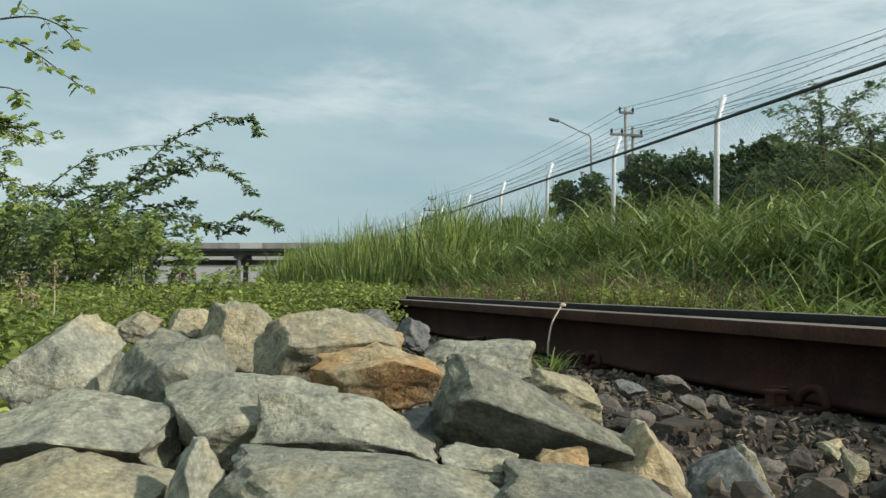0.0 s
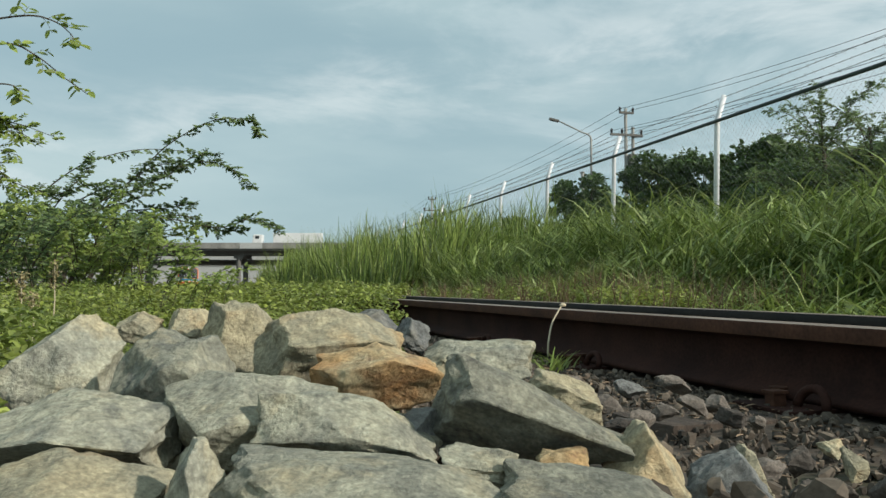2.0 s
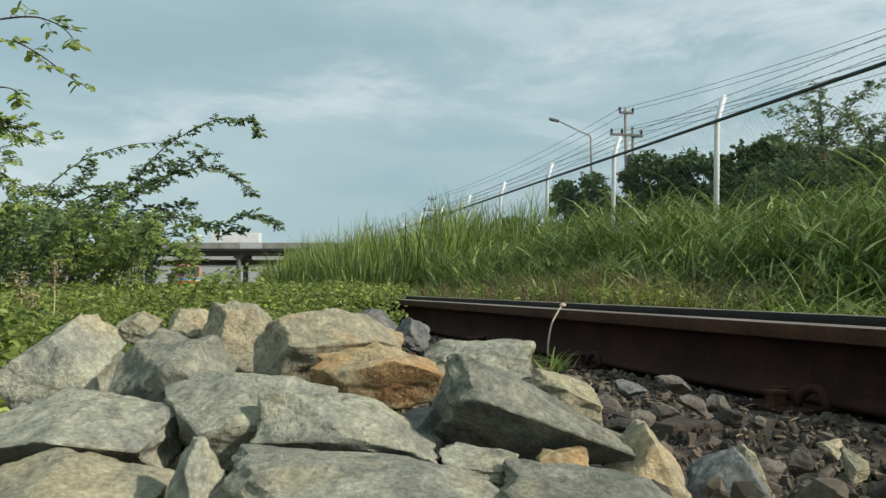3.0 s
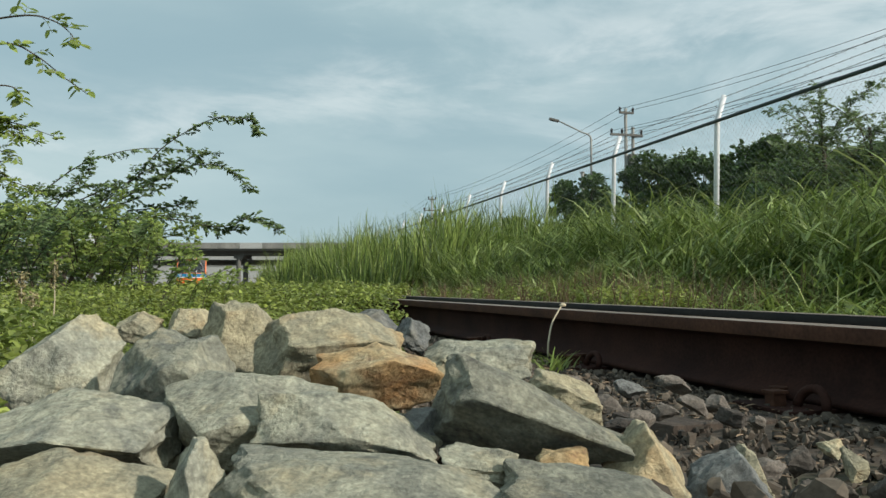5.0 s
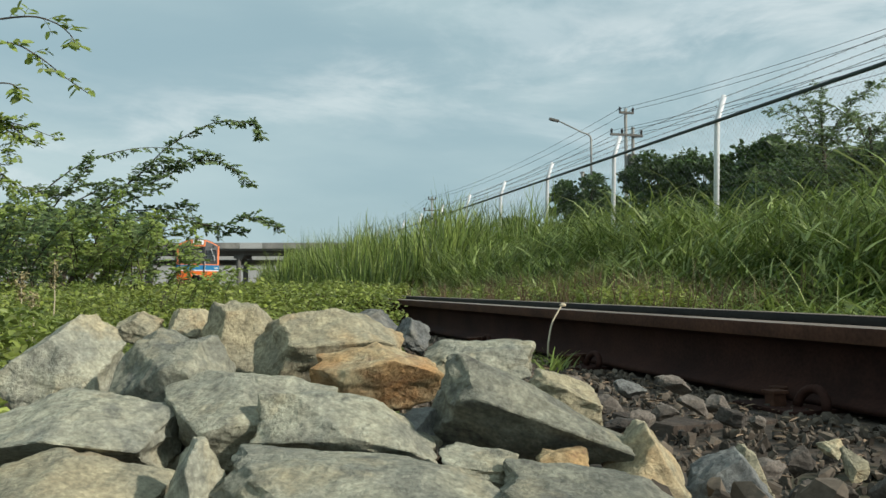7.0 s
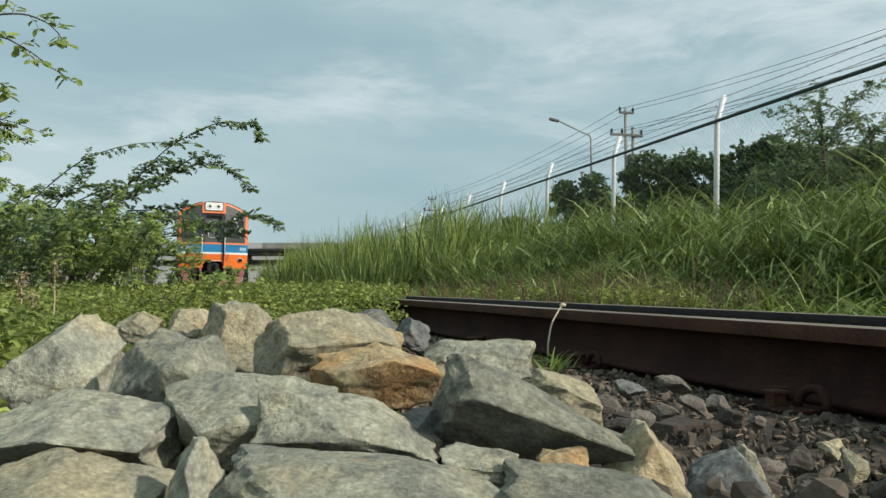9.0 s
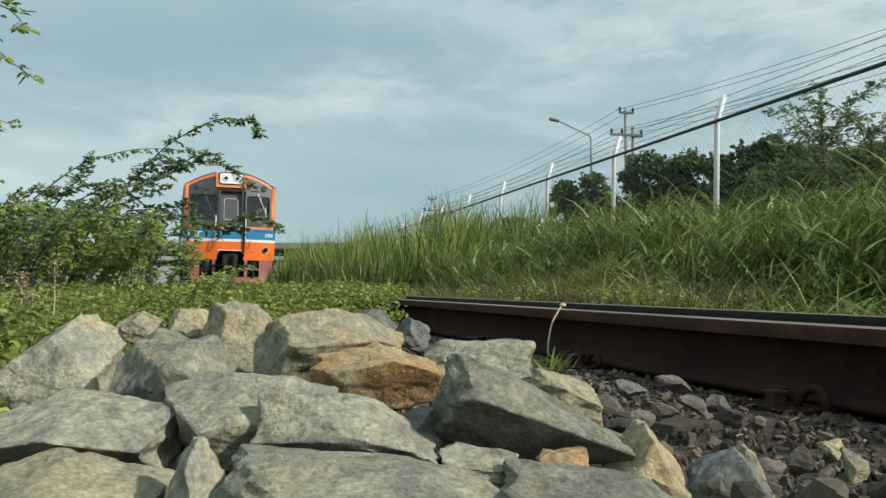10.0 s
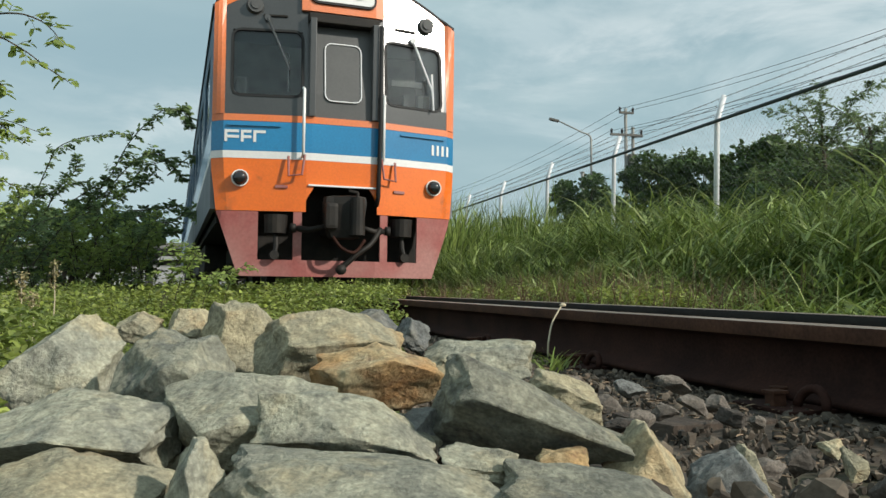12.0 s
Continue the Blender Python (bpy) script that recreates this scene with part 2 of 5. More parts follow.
M_DRY = material("dry_straw_stem", (0.55, 0.47, 0.33), (0.42, 0.36, 0.24), 0.7, scale=20, fine=80, bump=0.1)
M_LITTER = material("dry_brown_litter", (0.23, 0.165, 0.105), (0.13, 0.09, 0.058), 0.85, scale=20, fine=80, bump=0, islands=0.5)
M_SPIKE = material("tan_seed_spike", (0.30, 0.25, 0.12), (0.22, 0.19, 0.09), 0.7, scale=20, fine=80, bump=0, islands=0.3)
M_SEED = material("reddish_seed_heads", (0.20, 0.11, 0.075), (0.16, 0.12, 0.06), 0.7, scale=3, fine=20, bump=0, islands=0.35, through_light=0.3)
M_CREEPER = material("yellow_green_creeper_leaf", (0.275, 0.315, 0.066), (0.17, 0.22, 0.045), 0.5, scale=1.2, fine=14, bump=0, spread=0.2, islands=0.5, through_light=0.38)
M_LEAF = material("shrub_leaflet", (0.185, 0.255, 0.100), (0.125, 0.185, 0.070), 0.5, scale=2, fine=14, bump=0, spread=0.2, islands=0.5, through_light=0.5)
# own colour of vines and twigs; imitates sunlight on the thorn tree's lower mass
M_LEAF_LIGHT = material("yellow_green_and_sunlit_leaf", (0.29, 0.36, 0.085), (0.21, 0.29, 0.065), 0.5, scale=2, fine=14, bump=0, spread=0.2, islands=0.4, through_light=0.45)
M_TREE = material("tree_foliage", (0.095, 0.150, 0.045), (0.06, 0.105, 0.034), 0.6, scale=0.5, fine=5, bump=0, spread=0.2, islands=0.5, through_light=0.25)
M_BARK = material("grey_brown_bark", (0.11, 0.085, 0.06), (0.06, 0.05, 0.035), 0.9, scale=10, fine=60, bump=0.5)


def glass_material(name, tint, rough=0.02):
    m = bpy.data.materials.new(name)
    m.use_nodes = True
    b = m.node_tree.nodes["Principled BSDF"]
    b.inputs["Base Color"].default_value = (*tint, 1)
    b.inputs["Roughness"].default_value = rough
    b.inputs["Transmission Weight"].default_value = 1.0
    b.inputs["IOR"].default_value = 1.5
    return m


M_GLASS = glass_material("tinted_window_glass", (0.80, 0.83, 0.82))


# ---------- building helpers ----------
def mesh_of(bm, name, mat, smooth=False):
    me = bpy.data.meshes.new(name)
    bm.normal_update()
    bm.to_mesh(me)
    bm.free()
    me.materials.append(mat)
    if smooth:
        me.polygons.foreach_set("use_smooth", [True] * len(me.polygons))
    return me


def part(name, bm, mat, parent=None, label="", smooth=False):
    ob = new(name, mesh_of(bm, name, mat, smooth))
    if parent:
        ob.parent = parent
    if label:
        tagged(ob, label)
    return ob


def thing(name, label, category, group="", kind="", at=None):
    ob = tagged(new(name), label, category, group, kind)
    if at is not None:
        ob.matrix_basis = at
    return ob


def box(bm, x0, x1, y0, y1, z0, z1, bevel=0.0, m=None):
    r = bmesh.ops.create_cube(bm, size=1.0)
    for v in r["verts"]:
        v.co = Vector((x0 + (v.co.x + 0.5) * (x1 - x0), y0 + (v.co.y + 0.5) * (y1 - y0), z0 + (v.co.z + 0.5) * (z1 - z0)))
    verts = r["verts"]
    if bevel:
        edges = list({e for v in verts for e in v.link_edges})
        b = bmesh.ops.bevel(bm, geom=edges, offset=bevel, segments=2, affect="EDGES", profile=0.7)
        verts = list({v for f in b["faces"] for v in f.verts} | {v for v in verts if v.is_valid})
    if m is not None:
        bmesh.ops.transform(bm, matrix=m, verts=[v for v in verts if v.is_valid])
    return bm


def tube(bm, points, r0, r1=None, sides=8):
    """A tapered round bar along the points, closed at both ends."""
    r1 = r0 if r1 is None else r1
    pts = [Vector(p) for p in points]
    rings = []
    side = None
    for i, p in enumerate(pts):
        d = (pts[min(i + 1, len(pts) - 1)] - pts[max(i - 1, 0)]).normalized()
        if side is None:
            side = d.orthogonal().normalized()
        side = (side - d * side.dot(d)).normalized()
        up = d.cross(side)
        r = r0 + (r1 - r0) * i / max(1, len(pts) - 1)
        rings.append([bm.verts.new(p + (side * math.cos(a) + up * math.sin(a)) * r) for a in [2 * math.pi * k / sides for k in range(sides)]])
    for a, b in zip(rings, rings[1:]):
        for k in range(sides):
            bm.faces.new((a[k], a[(k + 1) % sides], b[(k + 1) % sides], b[k]))
    bm.faces.new(rings[0][::-1])
    bm.faces.new(rings[-1])
    return bm


def disc(bm, centre, axis, r, depth, sides=24, r_far=None):
    c, a = Vector(centre), Vector(axis).normalized()
    return tube(bm, [c, c + a * depth], r, r_far, sides)


def curve_points(pts, n=10):
    """A smooth line through a few points."""
    p = [Vector(v) for v in pts]
    p = [p[0] * 2 - p[1]] + p + [p[-1] * 2 - p[-2]]
    out = []
    for i in range(1, len(p) - 2):
        for k in range(n):
            t = k / n
            a, b, c, d = p[i - 1], p[i], p[i + 1], p[i + 2]
            out.append(0.5 * ((2 * b) + (c - a) * t + (2 * a - 5 * b + 4 * c - d) * t * t + (3 * b - a - 3 * c + d) * t ** 3))
    out.append(p[-2])
    return out


def quads_mesh(name, verts, faces, mat):
    """A mesh from arrays: verts (n, 3), faces (m, 4)."""
    me = bpy.data.meshes.new(name)
    verts = np.asarray(verts, dtype=np.float32)
    faces = np.asarray(faces, dtype=np.int32)
    me.vertices.add(len(verts))
    me.vertices.foreach_set("co", verts.ravel())
    me.loops.add(faces.size)
    me.loops.foreach_set("vertex_index", faces.ravel())
    me.polygons.add(len(faces))
    me.polygons.foreach_set("loop_start", np.arange(0, faces.size, 4, dtype=np.int32))
    me.update(calc_edges=True)
    me.materials.append(mat)
    return me


# ---------- the lie of the land ----------
TH = math.atan(475 / 1400)
DX, DY = -math.sin(TH), math.cos(TH)


def track(s, u, z=0.0):
    """A place s metres along the track and u metres to its far side, seen from the eye."""
    return Vector((DX * s + DY * u, DY * s - DX * u, z))


def along(x, y):
    return x * DX + y * DY, x * DY - y * DX


def smooth_step(a, b, v):
    k = np.clip((v - a) / (b - a), 0, 1)
    return k * k * (3 - 2 * k)


def ground_z(x, y):
    s, u = along(x, y)
    z = -0.02 + 0.50 * smooth_step(3.0, 6.5, u) * (1 - 0.6 * smooth_step(14, 45, s))
    z = z + 0.026 * smooth_step(1.05, 0.85, np.abs(u - 1.77)) * smooth_step(14, 9, np.abs(s))
    z = z - 0.80 * smooth_step(22, 95, np.hypot(x, y)) - 0.05 * smooth_step(1.0, 3.0, -u)
    z = z + 0.03 * np.sin(x * 1.7 + 0.6 * y) * np.sin(y * 1.3 - 0.4 * x) * smooth_step(3.0, 5.0, np.abs(u - 1.8))
    return z


def build_ground():
    radii = np.concatenate([[0.0], np.geomspace(0.3, 3500, 110)])
    turns = np.linspace(0, 2 * np.pi, 181)[:-1]
    rr, tt = np.meshgrid(radii, turns, indexing="ij")
    x, y = rr * np.sin(tt), rr * np.cos(tt)
    verts = np.stack([x, y, ground_z(x, y)], -1).reshape(-1, 3)
    n, k = len(radii), len(turns)
    i, j = np.meshgrid(np.arange(n - 1), np.arange(k), indexing="ij")
    a, b = i * k + j, i * k + (j + 1) % k
    faces = np.stack([a, a + k, b + k, b], -1).reshape(-1, 4)[:, ::-1]
    ob = new("ground", quads_mesh("ground", verts, faces, M_SOIL))
    return tagged(ob, "brown soil with patches of low green growth", "ground", kind="structure")


build_ground()


# ---------- railway track ----------
RAIL_TOP = 0.173
GAUGE_MID = 1.77


def rail_profile():
    # x across, z up from the foot
    half = [(0.064, 0.0), (0.064, 0.011), (0.022, 0.024), (0.0085, 0.040), (0.0085, 0.104), (0.020, 0.116), (0.034, 0.120), (0.035, 0.1465), (0.033, 0.1505), (0.018, 0.152)]
    return half + [(-x, z) for x, z in reversed(half)]


def build_rail(name, u, drop, label, web, side):
    prof = rail_profile()
    stations = [-6, -3, 0, 1, 2, 3, 4, 5, 7, 10, 14, 20, 30, 45]
    n = len(prof)
    ob = tagged(new(name), label, "rail", "rails of the track")
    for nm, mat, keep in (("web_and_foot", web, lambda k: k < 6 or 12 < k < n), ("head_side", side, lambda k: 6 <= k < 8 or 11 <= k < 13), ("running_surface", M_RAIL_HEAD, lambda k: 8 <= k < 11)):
        verts, faces = [], []
        for s in stations:
            wob = 0.004 * math.sin(s * 1.9 + u)
            dip = -0.80 * float(smooth_step(22, 95, s))
            for x, z in prof:
                verts.append(track(s, u + x + wob, RAIL_TOP - drop - 0.152 + z + dip))
        for a in range(len(stations) - 1):
            for k in range(n):
                if keep(k):
                    faces.append((a * n + k, a * n + (k + 1) % n, (a + 1) * n + (k + 1) % n, (a + 1) * n + k))
        p = new(nm, quads_mesh(nm, verts, faces, mat))
        p.parent = ob
    return ob


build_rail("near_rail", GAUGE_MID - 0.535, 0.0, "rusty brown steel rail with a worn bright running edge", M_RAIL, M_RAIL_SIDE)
# black in place of rust paints the shade of the gap between the rails
build_rail("far_rail", GAUGE_MID + 0.535, 0.028, "rusty steel rail half sunk behind the other, blackened to imitate shade", M_BLACK, M_BLACK)


def build_sleepers():
    first = None
    for k in range(-3, 14):
        s = 0.43 + 0.82 * k
        turn = math.degrees(math.atan2(DY, DX)) + random.uniform(-1.5, 1.5)
        m = pose(*track(s, GAUGE_MID + random.uniform(-0.04, 0.04), 0.0), 0, 0, turn)
        if first is None:
            bm = bmesh.new()
            box(bm, -0.10, 0.10, -0.98, 0.98, -0.13, 0.012, 0.012)
            bmesh.ops.subdivide_edges(bm, edges=bm.edges[:], cuts=2, use_grid_fill=True)
            for v in bm.verts:
                v.co += noise.noise_vector(v.co * 7) * 0.008
            first = part("sleeper", bm, M_SLEEPER)
            tagged(first, "cracked weathered timber railway sleeper in dusty gravel", "sleeper", "sleepers under the rails")
            first.matrix_basis = m
        else:
            copy_thing(first, m)


def build_fastenings():
    """Spike, arched spring clip and bolt, on the outer side of each rail at each sleeper."""
    first = None
    for k in range(0, 9):
        for u in (GAUGE_MID - 0.535, GAUGE_MID + 0.535):
            s = 0.43 + 0.82 * k
            m = pose(*track(s, u, 0.021), 0, 0, math.degrees(TH))
            if first is None:
                first = thing("rail_fastening", "rusty steel tie plate with spike and spring clip", "fastening", "rail fastenings", at=m)
                bm = box(bmesh.new(), -0.17, 0.15, -0.08, 0.08, -0.009, -0.001, 0.002)
                part("tie_plate", bm, M_RAIL, first)
                bm = box(bmesh.new(), -0.148, -0.118, -0.012, 0.014, -0.020, 0.022, 0.003)
                box(bm, -0.152, -0.114, -0.016, 0.018, 0.022, 0.028, 0.002)
                part("spike", bm, M_RAIL_SIDE, first)
                bm = bmesh.new()
                pts = [(-0.105 + 0.010 * math.sin(a), -0.060 + 0.036 * math.cos(a), 0.0 + 0.036 * math.sin(a)) for a in [math.pi * i / 10 for i in range(11)]]
                tube(bm, pts, 0.009, 0.009, 8)
                part("spring_clip", bm, M_RAIL, first, smooth=True)
                bm = disc(bmesh.new(), (-0.078, 0.055, -0.001), (0, 0, 1), 0.014, 0.022, 6)
                disc(bm, (-0.078, 0.055, 0.021), (0, 0, 1), 0.018, 0.005, 12)
                part("bolt", bm, M_RAIL_SIDE, first)
            else:
                copy_thing(first, m)


build_sleepers()
build_fastenings()


# ---------- stones ----------
def rock_mesh(seed, fine, cuts=11, facets=()):
    """A broken stone in a unit box: a block cut by planes, its edges chipped and its faces scooped and roughened.
    facets: main faces of its own, (x, y, z, distance from the middle); with them the chance cuts only take off corners."""
    rnd = random.Random(seed)
    bm = bmesh.new()
    bmesh.ops.create_cube(bm, size=1.0 if facets else 2.4)
    planes = [(Vector(f[:3]).normalized(), f[3]) for f in facets]
    for i in range(cuts + 5):
        turn, rise = rnd.uniform(0, 6.283), (rnd.uniform(0.25, 0.85) if i % 5 < 2 else rnd.uniform(-0.3, 0.3) if i % 5 < 4 else rnd.uniform(-0.9, -0.5))
        n = Vector((math.cos(turn) * math.sqrt(1 - rise * rise), math.sin(turn) * math.sqrt(1 - rise * rise), rise))
        planes.append((n, rnd.uniform(0.49, 0.64) if facets else rnd.uniform(0.50, 0.80)))
    for n, d in planes:
        r = bmesh.ops.bisect_plane(bm, geom=bm.verts[:] + bm.edges[:] + bm.faces[:], plane_co=n * d, plane_no=n, clear_outer=True)
        rim = [e for e in r["geom_cut"] if isinstance(e, bmesh.types.BMEdge)]
        if rim:
            bmesh.ops.contextual_create(bm, geom=rim)
    bmesh.ops.remove_doubles(bm, verts=bm.verts[:], dist=0.02)
    lo = [min(v.co[i] for v in bm.verts) for i in range(3)]
    hi = [max(v.co[i] for v in bm.verts) for i in range(3)]
    for v in bm.verts:
        v.co = Vector([((v.co[i] - lo[i]) / (hi[i] - lo[i]) - 0.5) * 2 for i in range(3)])
    if fine:
        bmesh.ops.bevel(bm, geom=bm.edges[:], offset=0.03, segments=1, affect="EDGES", clamp_overlap=True)
    bmesh.ops.triangulate(bm, faces=bm.faces[:])
    for limit in ((0.6, 0.3, 0.15, 0.085) if fine else (0.8,)):
        long = [e for e in bm.edges if e.calc_length() > limit]
        if long:
            bmesh.ops.subdivide_edges(bm, edges=long, cuts=1)
            bmesh.ops.triangulate(bm, faces=[f for f in bm.faces if len(f.verts) > 3])
    shift = Vector((seed * 0.31, seed * 0.17, seed * 0.53))
    for v in bm.verts:
        p = v.co
        a = 0.10 * noise.noise(p * 1.2 + shift)
        if fine:
            # shallow scoops that meet in sharp ridges, then grit
            scoop = noise.voronoi(p * 1.55 + shift + noise.noise_vector(p * 2.2 + shift) * 0.30)[0][0]
            small = noise.voronoi(p * 4.2 + shift + noise.noise_vector(p * 5.0) * 0.15)[0][0]
            a += 0.20 * (scoop - 0.45) + 0.050 * (small - 0.45)
            a += 0.050 * noise.noise(p * 3.1 + shift) + 0.026 * noise.noise(p * 8 + shift) + 0.014 * noise.noise(p * 19 + shift)
        else:
            a += 0.07 * noise.noise(p * 2.7 + shift)
        v.co = p * (1 + a) * 0.5
    return bm


STONE_LABELS = {"weathered_granite": "dark weathered grey granite ballast stone", "grey_granite": "grey granite ballast stone with speckled rough faces",
                "tan_granite": "tan weathered ballast stone with dusty faces", "ochre_granite": "ochre rust-stained ballast stone",
                "blue_grey_stone": "dark blue-grey ballast stone", "grey_pebble": "dusty grey-brown stone lying by the rail"}


def stone(x, y, z, w, d, h, lean, seed, mat, *facets):
    """A ballast stone of its own: place, size, lean in degrees, and the seed of its break."""
    bm = rock_mesh(100 + seed * 7, True, 6 if facets else 11, facets)
    bmesh.ops.scale(bm, vec=(w, d, h), verts=bm.verts[:])
    me = mesh_of(bm, "ballast_stone", mat, smooth=True)
    me.set_sharp_from_angle(angle=radians(28))
    ob = new("ballast_stone", me)
    ob.matrix_basis = Matrix.Translation((x, y, z)) @ pose(0, 0, 0, 0, lean, 0)
    return tagged(ob, STONE_LABELS[mat.name], "stone", "ballast stones in the heap")


def scatter_stones():
    """Smaller stones that fill the heap between and under the large ones, and lie about by the rail."""
    rnd = random.Random(8)
    shapes = {}
    for k in range(280):
        if k < 70:
            x, y = rnd.uniform(-0.42, 0.10), rnd.uniform(0.36, 0.80)
            z = float(heap_z(x, y)) - 0.018
            size = rnd.uniform(0.03, 0.055)
            mat = rnd.choice([M_STONE, M_STONE, M_STONE_TAN, M_STONE_BLUE])
            if z < 0.02:
                continue
        elif k >= 205:
            # the heap goes on beside and behind the eye
            x, y = rnd.uniform(-0.7, 0.55), rnd.uniform(-0.75, 0.10)
            if math.hypot(x, y) < 0.16:
                continue
            z = max(0.0, 0.10 - 0.13 * math.hypot(x, y)) - 0.01
            size = rnd.uniform(0.04, 0.075)
            mat = rnd.choice([M_STONE, M_STONE, M_STONE_TAN, M_STONE_BLUE])
        else:
            p = track(rnd.uniform(0.5, 4.4), rnd.uniform(0.32, 1.15))
            x, y = p.x, p.y
            z = float(max(heap_z(x, y) - 0.02, ground_z(x, y) + 0.010))
            size = rnd.choice([0.009, 0.012, 0.016, 0.022])
            mat = M_PEBBLE
        key = (k % 9, mat.name)
        if key not in shapes:
            bm = rock_mesh(300 + k, False, 9)
            bmesh.ops.scale(bm, vec=(0.046, 0.036, 0.029), verts=bm.verts[:])
            shapes[key] = mesh_of(bm, "ballast_stone", mat, smooth=False)
        ob = new("ballast_stone", shapes[key])
        ob.matrix_basis = pose(x, y, z, rnd.uniform(0, 360), rnd.uniform(0, 360), rnd.uniform(0, 360)) @ Matrix.Scale(size / 0.036, 4)
        tagged(ob, "small grey ballast stone lying loose", "stone", "ballast stones in the heap" if k < 70 or k >= 205 else "loose stones by the rail")


stone(-0.238, 0.500, 0.202, 0.058, 0.068, 0.057, 6, 11, M_STONE, (-0.62, -0.25, 0.72, 0.30), (0.5, -0.45, 0.72, 0.33), (0.15, -0.9, 0.25, 0.36))
stone(-0.230, 0.600, 0.219, 0.029, 0.030, 0.023, 0, 12, M_STONE_TAN, (-0.5, -0.3, 0.8, 0.33), (0.6, -0.3, 0.7, 0.36))
stone(-0.194, 0.600, 0.220, 0.029, 0.027, 0.024, 0, 13, M_STONE_TAN, (-0.8, -0.4, 0.4, 0.36), (0.3, -0.8, 0.5, 0.34))
stone(-0.144, 0.565, 0.210, 0.059, 0.043, 0.057, 0, 14, M_STONE_TAN, (0.1, -0.25, 0.95, 0.40), (0.45, -0.85, 0.15, 0.20), (-0.75, -0.6, 0.2, 0.30), (0.75, 0.0, 0.55, 0.38))
stone(-0.075, 0.500, 0.211, 0.089, 0.059, 0.047, -3, 15, M_STONE_TAN, (-0.85, -0.45, 0.15, 0.34), (0.25, -0.62, 0.74, 0.27), (0.35, -0.85, -0.4, 0.27), (0.72, -0.1, 0.68, 0.38))
stone(-0.076, 0.600, 0.222, 0.041, 0.034, 0.019, 0, 28, M_STONE_TAN)
stone(-0.052, 0.570, 0.220, 0.039, 0.032, 0.028, 8, 16, M_STONE_BLUE, (-0.55, -0.2, 0.8, 0.30), (0.2, -0.8, 0.55, 0.30), (0.7, -0.3, 0.6, 0.32))
stone(-0.022, 0.555, 0.216, 0.026, 0.020, 0.019, 28, 17, M_STONE_BLUE, (-0.9, -0.4, 0.1, 0.26), (0.5, -0.5, 0.7, 0.30))
stone(-0.036, 0.445, 0.199, 0.070, 0.048, 0.036, 3, 18, M_STONE_RUST, (-0.40, -0.35, 0.85, 0.32), (0.45, -0.80, -0.42, 0.14), (0.55, -0.1, 0.83, 0.36), (-0.6, -0.75, -0.15, 0.36))
stone(0.023, 0.530, 0.199, 0.069, 0.049, 0.029, 4, 19, M_STONE, (-0.2, -0.35, 0.9, 0.34), (0.1, -0.9, 0.35, 0.34), (-0.75, -0.3, 0.55, 0.38))
stone(0.047, 0.550, 0.199, 0.026, 0.021, 0.022, 0, 29, M_STONE, (0.6, -0.2, 0.75, 0.32))
stone(0.045, 0.400, 0.182, 0.096, 0.052, 0.049, 15, 20, M_STONE_DARK, (-0.95, -0.3, 0.0, 0.42), (0.15, -0.72, 0.68, 0.22), (-0.05, -0.80, -0.60, 0.13), (0.42, 0.0, 0.9, 0.26), (0.55, -0.1, -0.82, 0.36))
stone(0.071, 0.470, 0.186, 0.038, 0.033, 0.023, 8, 30, M_STONE_TAN, (0.4, -0.3, 0.85, 0.30))
stone(-0.146, 0.435, 0.187, 0.068, 0.051, 0.069, 4, 21, M_STONE, (-0.15, -0.42, 0.9, 0.36), (0.82, -0.15, 0.55, 0.36), (-0.25, -0.9, -0.3, 0.20), (-0.6, -0.65, 0.45, 0.32))
stone(-0.100, 0.395, 0.182, 0.085, 0.058, 0.042, 3, 22, M_STONE, (-0.3, -0.55, 0.78, 0.30), (0.35, -0.6, 0.72, 0.30), (0.55, -0.75, -0.35, 0.28), (-0.85, -0.45, -0.2, 0.32))
stone(-0.045, 0.378, 0.180, 0.081, 0.049, 0.035, 9, 23, M_STONE, (0.3, -0.5, 0.82, 0.28), (-0.45, -0.8, 0.35, 0.34), (0.1, -0.8, -0.6, 0.28), (0.75, -0.1, 0.65, 0.34))
stone(-0.174, 0.375, 0.176, 0.080, 0.069, 0.041, 2, 24, M_STONE, (-0.4, -0.45, 0.8, 0.32), (0.45, -0.5, 0.75, 0.34), (0.1, -0.75, -0.65, 0.18))
stone(-0.147, 0.318, 0.167, 0.064, 0.064, 0.028, 6, 25, M_STONE_TAN, (0.45, -0.35, 0.82, 0.34), (0.1, -0.9, -0.3, 0.34), (-0.5, -0.4, 0.75, 0.38))
stone(-0.096, 0.305, 0.174, 0.021, 0.024, 0.033, 4, 26, M_STONE, (-0.78, -0.35, 0.52, 0.26), (0.78, -0.4, 0.48, 0.28), (-0.55, -0.8, -0.1, 0.30))
stone(-0.019, 0.300, 0.164, 0.129, 0.069, 0.028, 5, 27, M_STONE, (-0.92, -0.4, 0.1, 0.42), (0.05, -0.6, 0.80, 0.34), (0.62, -0.25, 0.74, 0.38), (0.0, -0.97, 0.2, 0.38))
stone(-0.014, 0.400, 0.174, 0.025, 0.023, 0.028, 14, 31, M_STONE_BLUE, (-0.5, -0.3, 0.8, 0.30), (0.75, -0.5, 0.4, 0.30))
stone(0.016, 0.345, 0.173, 0.032, 0.026, 0.011, 6, 32, M_STONE, (0.1, -0.5, 0.85, 0.30))
stone(0.055, 0.365, 0.168, 0.022, 0.019, 0.012, 0, 33, M_STONE_RUST, (0.5, -0.6, 0.6, 0.32))
